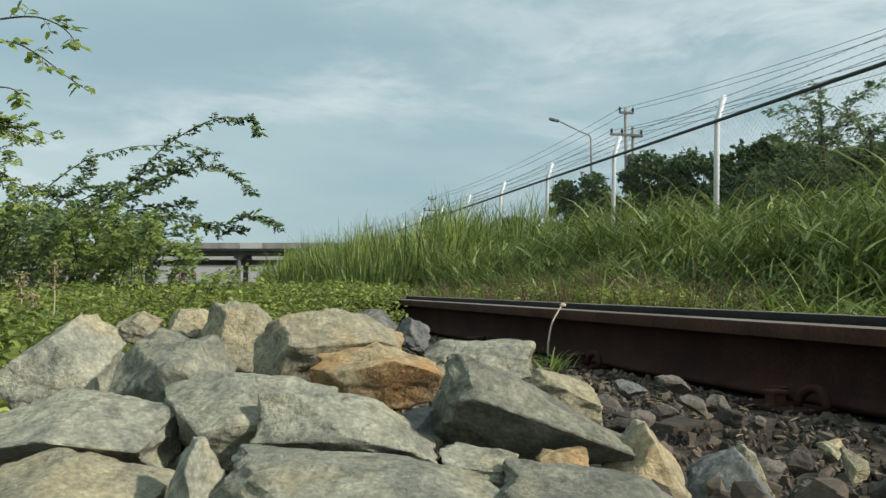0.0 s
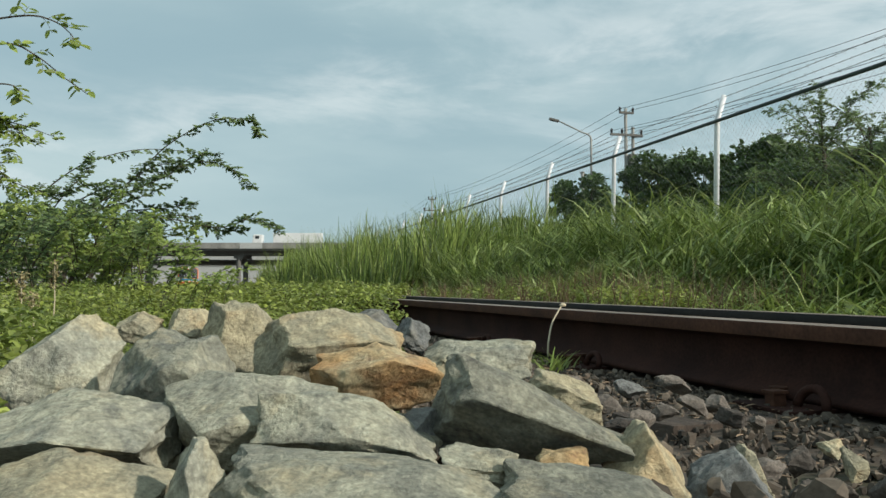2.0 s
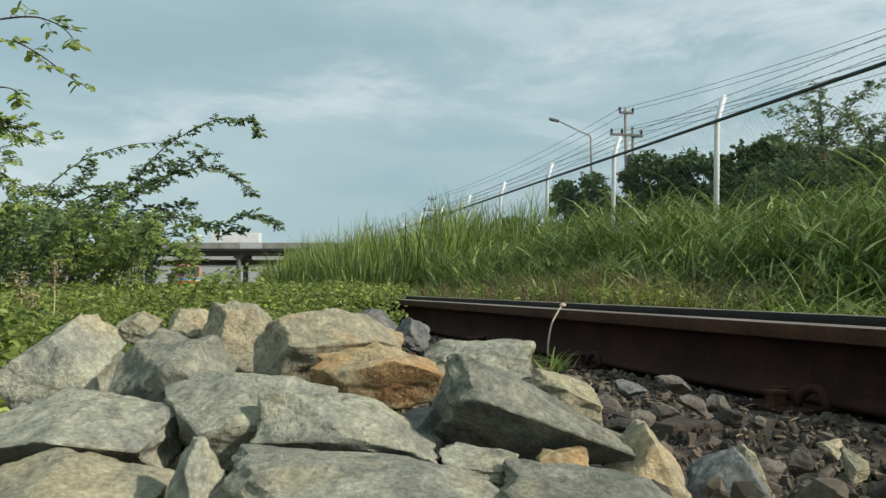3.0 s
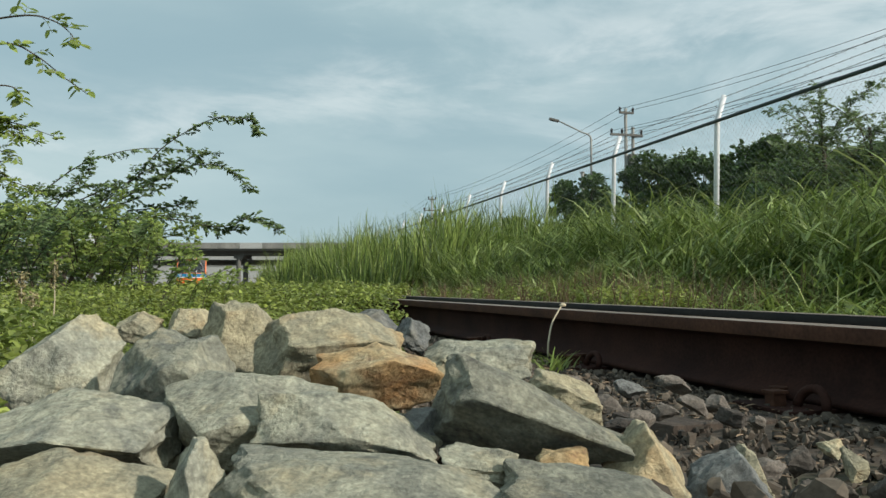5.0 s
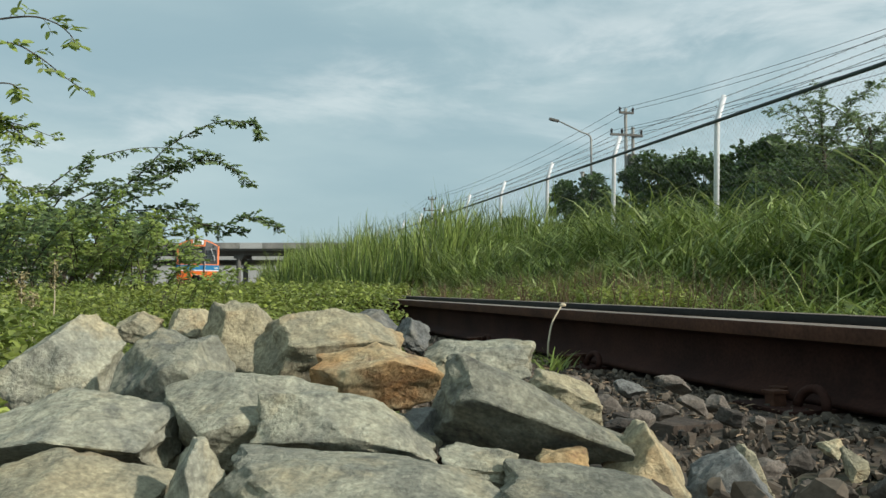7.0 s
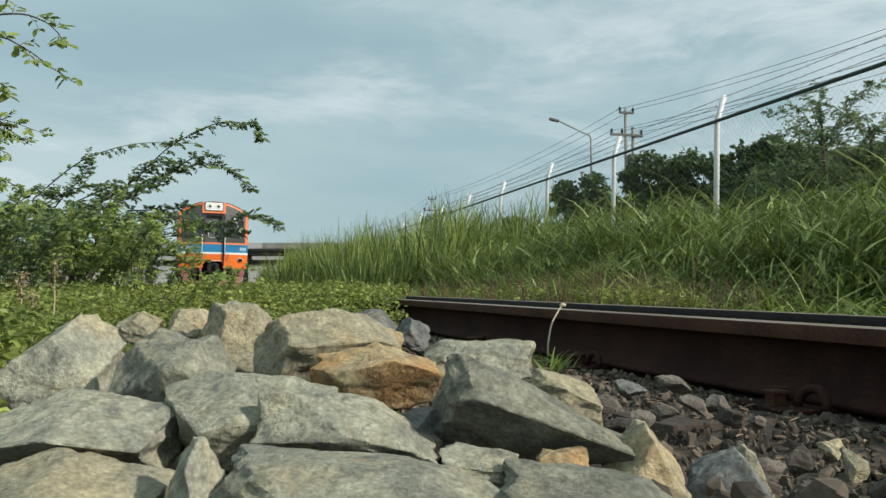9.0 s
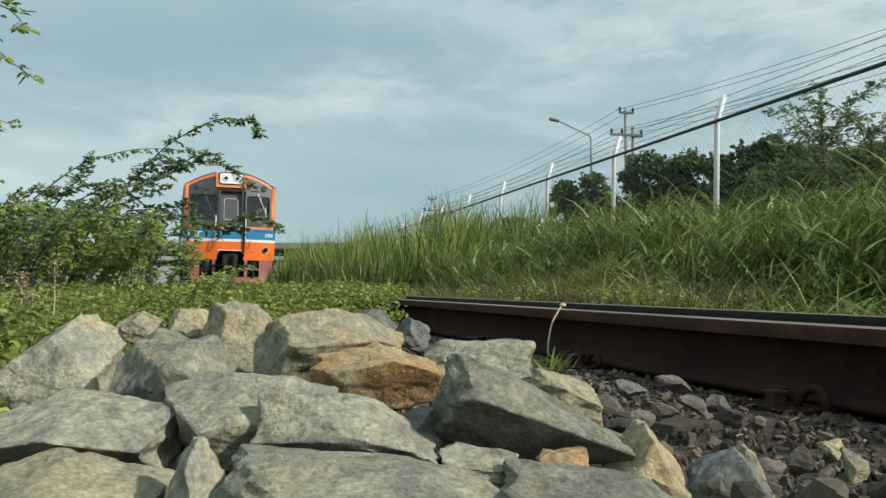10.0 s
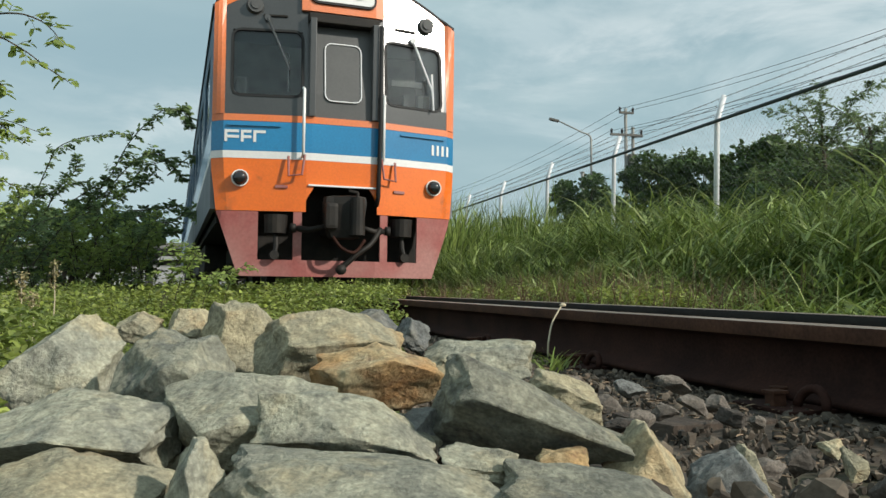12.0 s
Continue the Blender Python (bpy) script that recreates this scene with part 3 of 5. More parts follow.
stone(0.064, 0.318, 0.162, 0.075, 0.046, 0.023, 9, 34, M_STONE_DARK, (-0.2, -0.45, 0.87, 0.30), (0.75, -0.3, 0.6, 0.36), (0.1, -0.95, -0.1, 0.36))
stone(0.099, 0.385, 0.160, 0.042, 0.032, 0.046, 6, 35, M_STONE_TAN, (0.72, -0.2, 0.66, 0.24), (-0.72, -0.35, 0.6, 0.28), (0.15, -0.92, 0.3, 0.30))
stone(0.146, 0.400, 0.148, 0.039, 0.037, 0.039, 22, 36, M_STONE_BLUE, (-0.4, -0.85, 0.3, 0.26), (0.5, -0.2, 0.85, 0.28), (-0.75, -0.1, 0.65, 0.32))
stone(0.166, 0.430, 0.141, 0.029, 0.021, 0.031, 34, 37, M_STONE_TAN, (0.5, -0.2, 0.85, 0.28))
stone(0.343, 0.620, 0.093, 0.017, 0.017, 0.022, 0, 50, M_PEBBLE)
stone(0.304, 1.050, 0.120, 0.047, 0.033, 0.023, 12, 51, M_PEBBLE)
stone(0.235, 1.000, 0.122, 0.043, 0.028, 0.025, -10, 52, M_STONE_BLUE)
stone(0.201, 0.950, 0.112, 0.035, 0.022, 0.013, 20, 53, M_PEBBLE)
stone(0.265, 0.950, 0.100, 0.036, 0.024, 0.021, 0, 54, M_PEBBLE)
stone(0.315, 1.000, 0.100, 0.042, 0.027, 0.023, 12, 55, M_PEBBLE)
stone(0.343, 0.950, 0.094, 0.040, 0.027, 0.027, -10, 56, M_PEBBLE)
stone(0.376, 1.100, 0.085, 0.043, 0.030, 0.030, 20, 57, M_PEBBLE)
stone(0.210, 0.850, 0.107, 0.030, 0.021, 0.026, 0, 58, M_PEBBLE)
stone(0.388, 0.800, 0.088, 0.026, 0.018, 0.021, 12, 59, M_STONE_TAN)
stone(0.319, 0.720, 0.092, 0.027, 0.018, 0.028, -10, 60, M_PEBBLE)
stone(0.359, 0.700, 0.092, 0.023, 0.017, 0.027, 20, 61, M_STONE_TAN)
stone(0.310, 0.620, 0.090, 0.027, 0.019, 0.024, 0, 62, M_PEBBLE)
stone(0.270, 0.600, 0.095, 0.019, 0.015, 0.022, 12, 63, M_PEBBLE)
stone(0.281, 0.700, 0.090, 0.039, 0.024, 0.017, -10, 64, M_PEBBLE)
stone(0.393, 1.000, 0.080, 0.019, 0.015, 0.019, 20, 65, M_PEBBLE)
stone(0.127, 0.800, 0.150, 0.024, 0.015, 0.021, 0, 66, M_PEBBLE)
stone(0.141, 0.800, 0.132, 0.026, 0.018, 0.020, 12, 67, M_STONE_TAN)
stone(0.159, 0.720, 0.123, 0.030, 0.019, 0.017, -10, 68, M_PEBBLE)


def heap_z(x, y):
    """The gravel core under the loose stones."""
    ridge = 0.165 * smooth_step(0.95, 0.50, y + 0.2 * np.maximum(0, x)) * smooth_step(0.34, 0.0, x - 0.25 + 0.25 * y) * smooth_step(-0.55, -0.25, x)
    return ridge


def build_heap():
    nx, ny = 60, 60
    xs, ys = np.meshgrid(np.linspace(-0.9, 0.9, nx), np.linspace(-0.6, 1.2, ny), indexing="ij")
    z = heap_z(xs, np.maximum(ys, 0.0)) * smooth_step(-0.6, -0.2, ys)
    # a hollow under the lens keeps the eye clear of the heap
    z = np.where(np.hypot(xs, ys) < 0.15, np.minimum(z, 0.12), z) - 0.038
    bumps = np.random.rand(nx, ny) * 0.018
    verts = np.stack([xs, ys, z + bumps], -1).reshape(-1, 3)
    i, j = np.meshgrid(np.arange(nx - 1), np.arange(ny - 1), indexing="ij")
    a = i * ny + j
    faces = np.stack([a, a + ny, a + ny + 1, a + 1], -1).reshape(-1, 4)
    ob = new("gravel_heap", quads_mesh("gravel_heap", verts, faces, M_GRAVEL))
    tagged(ob, "dark packed gravel under the loose stones", "gravel", kind="stuff")


build_heap()
scatter_stones()


def build_gravel():
    """Loose gravel and chips beside and between the rails, one mass."""
    protos = []
    for k in range(6):
        bm = rock_mesh(40 + k, False, 8)
        bm.verts.index_update()
        protos.append((np.array([v.co[:] for v in bm.verts]), np.array([[v.index for v in f.verts] for f in bm.faces])))
        bm.free()
    rng = np.random.default_rng(5)
    verts, tris, n = [], [], 0
    for k in range(15000):
        s = rng.uniform(0.3, 4.2) if k < 10600 else rng.uniform(-6, 12)
        u = rng.uniform(0.1, 1.17) if k < 10000 else rng.uniform(0.4, 3.1)
        if abs(abs(u - GAUGE_MID) - 0.535) < 0.08:
            continue
        size = rng.choice([0.006, 0.009, 0.014, 0.021], p=[0.40, 0.34, 0.19, 0.07])
        p, f = protos[k % 6]
        e = Euler(rng.uniform(0, 6.28, 3)).to_matrix()
        q = (p * size * np.array([1.3, 1.0, 0.75])) @ np.array(e).T
        at = track(s, u, 0.0)
        base = float(max(heap_z(at.x, at.y) - 0.02, ground_z(at.x, at.y) + 0.004))
        verts.append(q + np.array([at.x, at.y, base + size * 0.15]))
        tris.append(f + n)
        n += len(p)
    v = np.concatenate(verts)
    f = np.concatenate(tris)
    me = bpy.data.meshes.new("gravel")
    me.from_pydata(v.tolist(), [], f.tolist())
    me.materials.append(M_GRAVEL)
    ob = new("gravel", me)
    tagged(ob, "brown-grey gravel chips and dust between heap and rail", "gravel", kind="stuff")


build_gravel()


# ---------- fence ----------
TF = math.atan(364 / 1400)
FX, FY = -math.sin(TF), math.cos(TF)
FENCE_U, FENCE_TOP = 6.0, 2.39


def by_fence(s, u, z):
    return Vector((FX * s + FY * u, FY * s - FX * u, z))


def build_fence():
    fence = thing("boundary_fence", "galvanised chain-link fence with barbed-wire arms on a grassy bank", "fence")
    posts = [8.95 + 2.9 * k for k in range(-3, 14)]
    for s in posts:
        base = by_fence(s, FENCE_U, 0)
        g = float(ground_z(base.x, base.y)) - 0.2
        bm = bmesh.new()
        lean = by_fence(s, FENCE_U - 0.06, g)
        tube(bm, [lean, by_fence(s, FENCE_U, FENCE_TOP), by_fence(s, FENCE_U + 0.11, FENCE_TOP + 0.33)], 0.036, 0.036, 10)
        part("post", bm, M_STEEL, fence, smooth=True)
    bm = tube(bmesh.new(), [by_fence(s, FENCE_U - 0.045, FENCE_TOP - 0.02) for s in (posts[0], *posts[3::3])], 0.024, 0.024, 8)
    part("top_rail", bm, M_PIPE, fence, "dark painted top pipe", smooth=True)
    for du, dz in ((0.10, 0.31), (0.07, 0.20), (0.035, 0.10)):
        bm = bmesh.new()
        pts = []
        for a, b in zip(posts, posts[1:]):
            for q in (0, 0.5):
                pts.append(by_fence(a + (b - a) * q, FENCE_U + du, FENCE_TOP + dz - (0.012 if q else 0)))
        tube(bm, pts, 0.004, 0.004, 4)
        s = posts[0]
        while s < 20:
            s += 0.14
            c = by_fence(s, FENCE_U + du, FENCE_TOP + dz - 0.006)
            for dx in (0.018, -0.018):
                tube(bm, [c + Vector((dx, 0.008, -0.02)), c + Vector((-dx, -0.008, 0.02))], 0.002, 0.001, 3)
        part("barbed_wire", bm, M_MESH_WIRE, fence)
    bm = bmesh.new()
    step, low, s0, s1 = 0.085, 0.30, 3.0, 24.0
    k = s0 - 2.2
    while k < s1:
        for sign in (1, -1):
            a, b = (k, k + (FENCE_TOP - low)) if sign > 0 else (k + (FENCE_TOP - low), k)
            tube(bm, [by_fence(a, FENCE_U - 0.02 * sign, low), by_fence(b, FENCE_U - 0.02 * sign, FENCE_TOP)], 0.0009, 0.0009, 3)
        k += step
    part("chain_link_mesh", bm, M_MESH_WIRE, fence)


build_fence()


# ---------- power line, street lamp ----------
def build_power_line():
    """Poles stand along the road behind the fence; the line bends at the one in view."""
    places = [(18.7, 23.5), (9.85, 42.3), (-1.2, 85.0), (-12.0, 128.0)]
    first = None
    for x, y in places:
        m = pose(x, y, -0.6, 0, 0, math.degrees(TF))
        if first is None:
            first = thing("power_pole", "grey concrete power pole with two crossarms and insulators", "power pole", "power poles", at=m)
            part("shaft", tube(bmesh.new(), [(0, 0, 0), (0, 0, 10.4)], 0.12, 0.085, 8), M_POLE, first)
            for z, half in ((10.15, 0.42), (8.95, 0.95)):
                part("crossarm", box(bmesh.new(), -half, half, -0.14, -0.04, z - 0.06, z + 0.06, 0.01), M_CONCRETE_DARK, first)
                for x2 in ((-half, half) if half < 0.5 else (-half, -half * 0.3, half)):
                    bm = disc(bmesh.new(), (x2 * 0.92, -0.09, z + 0.06), (0, 0, 1), 0.05, 0.16, 10, 0.07)
                    disc(bm, (x2 * 0.92, -0.09, z + 0.22), (0, 0, 1), 0.08, 0.08, 10, 0.04)
                    part("insulator", bm, M_CABLE, first)
            part("switch_box", box(bmesh.new(), 0.1, 0.5, -0.3, 0.1, 7.2, 7.9, 0.03), M_CONCRETE_DARK, first)
        else:
            copy_thing(first, m)
    wires = thing("power_cables", "thin black overhead power cables sagging between poles", "cables")
    across = Vector((math.cos(TF), math.sin(TF), 0))
    for z, off in ((9.75, -0.39), (9.75, 0.39), (8.55, -0.87), (8.55, -0.26), (8.55, 0.87)):
        pts = []
        for a, b in zip(places, places[1:]):
            for q in range(12):
                f = q / 12
                pts.append(Vector((a[0] + (b[0] - a[0]) * f, a[1] + (b[1] - a[1]) * f, z - 2.6 * f * (1 - f) * abs(b[1] - a[1]) / 45)) + across * off)
        part("cable", tube(bmesh.new(), pts, 0.011, 0.011, 4), M_CABLE, wires)


def build_street_lamp():
    at = Vector(((1048 - 784) / 1400 * 44, 44, -0.5))
    lamp = thing("street_lamp", "grey steel street lamp with a curved arm", "street lamp", at=Matrix.Translation(at))
    bm = bmesh.new()
    pts = [(0, 0, 0), (0, 0, 8.95)] + [(-0.45 * (1 - math.cos(a)), 0, 8.95 + 0.35 * math.sin(a)) for a in (0.5, 1.0, 1.5)] + [(-1.85, 0, 10.0)]
    tube(bm, pts, 0.065, 0.04, 8)
    part("pole", bm, M_POLE, lamp, smooth=True)
    bm = box(bmesh.new(), -2.35, -1.80, -0.13, 0.13, 9.97, 10.11, 0.05, Matrix.Translation((-2.1, 0, 10.04)) @ pose(0, 0, 0, 0, 14, 0) @ Matrix.Translation((2.1, 0, -10.04)))
    part("lamp_head", bm, M_CONCRETE_DARK, lamp)
    for x, y, top, thick in ((6.03, 34.0, 5.5, 0.09), (10.35, 42.8, 9.2, 0.10)):
        post = thing("utility_pole", "pale concrete utility pole behind the fence", "power pole", "power poles", at=Matrix.Translation((x, y, -0.4)))
        part("shaft", tube(bmesh.new(), [(0, 0, 0), (0, 0, top)], thick, thick * 0.85, 8), M_POLE, post)
        part("cap", disc(bmesh.new(), (0, 0, top), (0, 0, 1), thick * 1.1, 0.06, 8), M_CONCRETE, post)
        part("crossarm", box(bmesh.new(), -0.1, 0.5, -0.16, -0.08, top - 0.5, top - 0.4, 0.01), M_CONCRETE_DARK, post)


build_power_line()
build_street_lamp()


# ---------- road bridge and what runs on it ----------
BRIDGE_Y = 175.0


def build_bridge():
    bridge = thing("road_bridge", "long grey concrete road bridge across the railway", "bridge", kind="structure")
    part("deck", box(bmesh.new(), -230, 60, BRIDGE_Y, BRIDGE_Y + 10, 8.0, 8.7, 0.05), M_CONCRETE_DARK, bridge)
    x = -230.0
    k = 0
    while x < 60:
        bm = box(bmesh.new(), x + 0.02, x + 4.98, BRIDGE_Y - 0.35, BRIDGE_Y - 0.05, 8.45, 9.75, 0.04)
        part("parapet_panel", bm, M_SEATS if k % 7 == 2 else M_CONCRETE, bridge)
        x += 5.0
        k += 1
    for y in (2.0, 4.0, 6.2, 8.4):
        part("girder", box(bmesh.new(), -230, 60, BRIDGE_Y + y, BRIDGE_Y + y + 0.9, 7.1, 8.0, 0.05), M_CONCRETE_DARK, bridge)
    for k in range(12):
        x = -45.7 - 22.0 * 7 + 22.0 * k
        part("pier_cap", box(bmesh.new(), x - 1.1, x + 1.1, BRIDGE_Y + 1.6, BRIDGE_Y + 9.7, 6.3, 7.1, 0.1), M_CONCRETE_DARK, bridge)
        for y in (2.0, 8.0):
            part("pier", disc(bmesh.new(), (x, BRIDGE_Y + y, -1.0), (0, 0, 1), 0.5, 7.3, 14), M_CONCRETE_DARK, bridge)
    # the second, lower carriageway behind
    low = thing("side_bridge", "lower concrete carriageway behind the road bridge", "bridge", kind="structure")
    y = BRIDGE_Y + 22
    part("deck", box(bmesh.new(), -150, 70, y, y + 8, 6.4, 6.7, 0.05), M_CONCRETE_DARK, low)
    for back in (2.0, 5.0):
        part("girder", box(bmesh.new(), -150, 70, y + back, y + back + 0.8, 5.5, 6.4, 0.05), M_CONCRETE_DARK, low)
    x = -150.0
    while x < 70:
        part("parapet_panel", box(bmesh.new(), x + 0.02, x + 5.98, y - 0.35, y - 0.05, 6.7, 7.7, 0.04), M_SEATS, low)
        x += 6.0
    for k in range(9):
        x = -125 + 25 * k
        part("pier", disc(bmesh.new(), (x, y + 4, -1.0), (0, 0, 1), 0.55, 6.5, 12), M_CONCRETE_DARK, low)
    wall = thing("far_wall", "pale grey wall beyond the bridges", "wall", kind="structure")
    part("wall_face", box(bmesh.new(), -150, 30, 240, 240.4, -1.5, 6.3, 0.05), M_SEATS, wall)
    part("coping", box(bmesh.new(), -150, 30, 239.8, 240.6, 6.3, 6.6, 0.05), M_CONCRETE, wall)


build_bridge()


def wheel_part(parent, name, centre, axis, r, width):
    w = new(name)
    w.parent = parent
    part("tyre", disc(bmesh.new(), Vector(centre) - Vector(axis) * width / 2, axis, r, width, 18), M_RUBBER, w)
    part("rim", disc(bmesh.new(), Vector(centre) - Vector(axis) * (width / 2 + 0.02), axis, r * 0.55, width + 0.04, 14), M_STEEL, w)


def build_truck():
    truck = thing("articulated_truck", "white articulated lorry with a long box trailer", "truck")
    bm = box(bmesh.new(), 0.0, 2.2, -1.2, 1.2, 1.0, 3.0, 0.18)
    for v in bm.verts:
        if v.co.z > 2.2 and v.co.x < 0.5:
            v.co.x += 0.25
    part("cab", bm, M_WHITE, truck)
    part("windscreen", box(bmesh.new(), 0.14, 0.30, -1.05, 1.05, 2.05, 2.75, 0.03), M_LAMP, truck)
    part("side_window", box(bmesh.new(), 0.7, 1.6, -1.225, -1.19, 2.05, 2.7, 0.01), M_LAMP, truck)
    part("chassis", box(bmesh.new(), 0.6, 15.6, -0.5, 0.5, 0.75, 1.05, 0.03), M_BLACK, truck)
    part("trailer_box", box(bmesh.new(), 4.7, 15.6, -1.22, 1.22, 1.15, 3.35, 0.16), M_WHITE, truck)
    part("trailer_rail", box(bmesh.new(), 4.8, 15.5, -1.24, 1.24, 1.02, 1.15, 0.03), M_STEEL, truck)
    for x in (6.0, 15.0):
        part("trailer_bracket", box(bmesh.new(), x, x + 0.3, -1.0, 1.0, 0.72, 1.02, 0.02), M_STEEL, truck)
    for x in (1.1, 4.0, 12.2, 13.5, 14.8):
        for y in (-1.05, 1.05):
            wheel_part(truck, "wheel", (x, y, 0.5), (0, 1, 0), 0.5, 0.32)
    return truck


TRUCK = build_truck()


# ---------- the train ----------
def front_y(x, z):
    """How far the cab's front lies back from its foremost plane."""
    return max(0.0, abs(x) - 0.42) * 0.20 + max(0.0, abs(x) - 1.25) ** 2 * 4 + max(0.0, z - 2.17) * 0.12 * max(0.0, 1 - max(0.0, abs(x) - 1.27) / 0.13)


def roof_z(x):
    return 3.67 - 0.47 * (abs(x) / 1.4) ** 2.0


def half_width(z):
    if z >= 1.4:
        return 1.40
    if z >= 0.9:
        return 1.34 + 0.06 * (z - 0.9) / 0.5
    return 1.10 + 0.24 * (z - 0.19) / 0.71


def panel(bm, x0, x1, z0, z1, proud=0.0, thick=0.03, nx=8, nz=5):
    """A curved plate on the cab's front; bounds are numbers or functions (x of z, z of x)."""
    def num(f, v):
        return f(v) if callable(f) else f
    grids = []
    zm0, zm1 = num(z0, 0.0), num(z1, 0.0)
    for back in (0, 1):
        rows = []
        for i in range(nx + 1):
            row = []
            for j in range(nz + 1):
                z = zm0 + (zm1 - zm0) * j / nz
                a, b = num(x0, z), num(x1, z)
                x = a + (b - a) * i / nx
                lo, hi = num(z0, x), num(z1, x)
                z = lo + (hi - lo) * j / nz
                row.append(bm.verts.new((x, front_y(x, z) - proud + back * thick, z)))
            rows.append(row)
        grids.append(rows)
    f, b = grids
    for i in range(nx):
        for j in range(nz):
            bm.faces.new((f[i][j], f[i + 1][j], f[i + 1][j + 1], f[i][j + 1]))
            bm.faces.new((b[i][j], b[i][j + 1], b[i + 1][j + 1], b[i + 1][j]))
    for i in range(nx):
        bm.faces.new((f[i][0], b[i][0], b[i + 1][0], f[i + 1][0]))
        bm.faces.new((f[i][nz], f[i + 1][nz], b[i + 1][nz], b[i][nz]))
    for j in range(nz):
        bm.faces.new((f[0][j], f[0][j + 1], b[0][j + 1], b[0][j]))
        bm.faces.new((f[nx][j], b[nx][j], b[nx][j + 1], f[nx][j + 1]))
    return bm


def ring(bm, x0, x1, z0, z1, r, width, depth, proud):
    """A rounded rectangular frame standing on the cab's front."""
    def outline(g):
        pts = []
        for cx, cz, a0 in ((x1 - r, z1 - r, 0), (x0 + r, z1 - r, 90), (x0 + r, z0 + r, 180), (x1 - r, z0 + r, 270)):
            for k in range(5):
                a = radians(a0 + 90 * k / 4)
                pts.append((cx + (r + g) * math.cos(a), cz + (r + g) * math.sin(a)))
        return pts
    loops = []
    for g, back in ((0, 0), (width, 0), (width, depth), (0, depth)):
        loops.append([bm.verts.new((x, front_y(x, z) - proud + back, z)) for x, z in outline(g)])
    n = len(loops[0])
    for a, b in zip(loops, loops[1:] + loops[:1]):
        for k in range(n):
            bm.faces.new((a[k], b[k], b[(k + 1) % n], a[(k + 1) % n]))
    return bm


def rounded_plate(bm, x0, x1, z0, z1, r, proud, thick=0.012):
    def outline():
        for cx, cz, a0 in ((x1 - r, z1 - r, 0), (x0 + r, z1 - r, 90), (x0 + r, z0 + r, 180), (x1 - r, z0 + r, 270)):
            for k in range(5):
                a = radians(a0 + 90 * k / 4)
                yield cx + r * math.cos(a), cz + r * math.sin(a)
    pts = list(outline())
    f = [bm.verts.new((x, front_y(x, z) - proud, z)) for x, z in pts]
    b = [bm.verts.new((x, front_y(x, z) - proud + thick, z)) for x, z in pts]
    n = len(pts)
    bm.faces.new(f[::-1])
    bm.faces.new(b)
    for k in range(n):
        bm.faces.new((f[k], f[(k + 1) % n], b[(k + 1) % n], b[k]))
    return bm


def car_shell(bm, y0, y1, z_from, z_to, inset=0.0):
    """The two side walls between two heights."""
    for sx in (-1, 1):
        x = sx * (1.4 - inset)
        box(bm, min(x, x - sx * 0.06), max(x, x - sx * 0.06), y0, y1, z_from, z_to)
    return bm


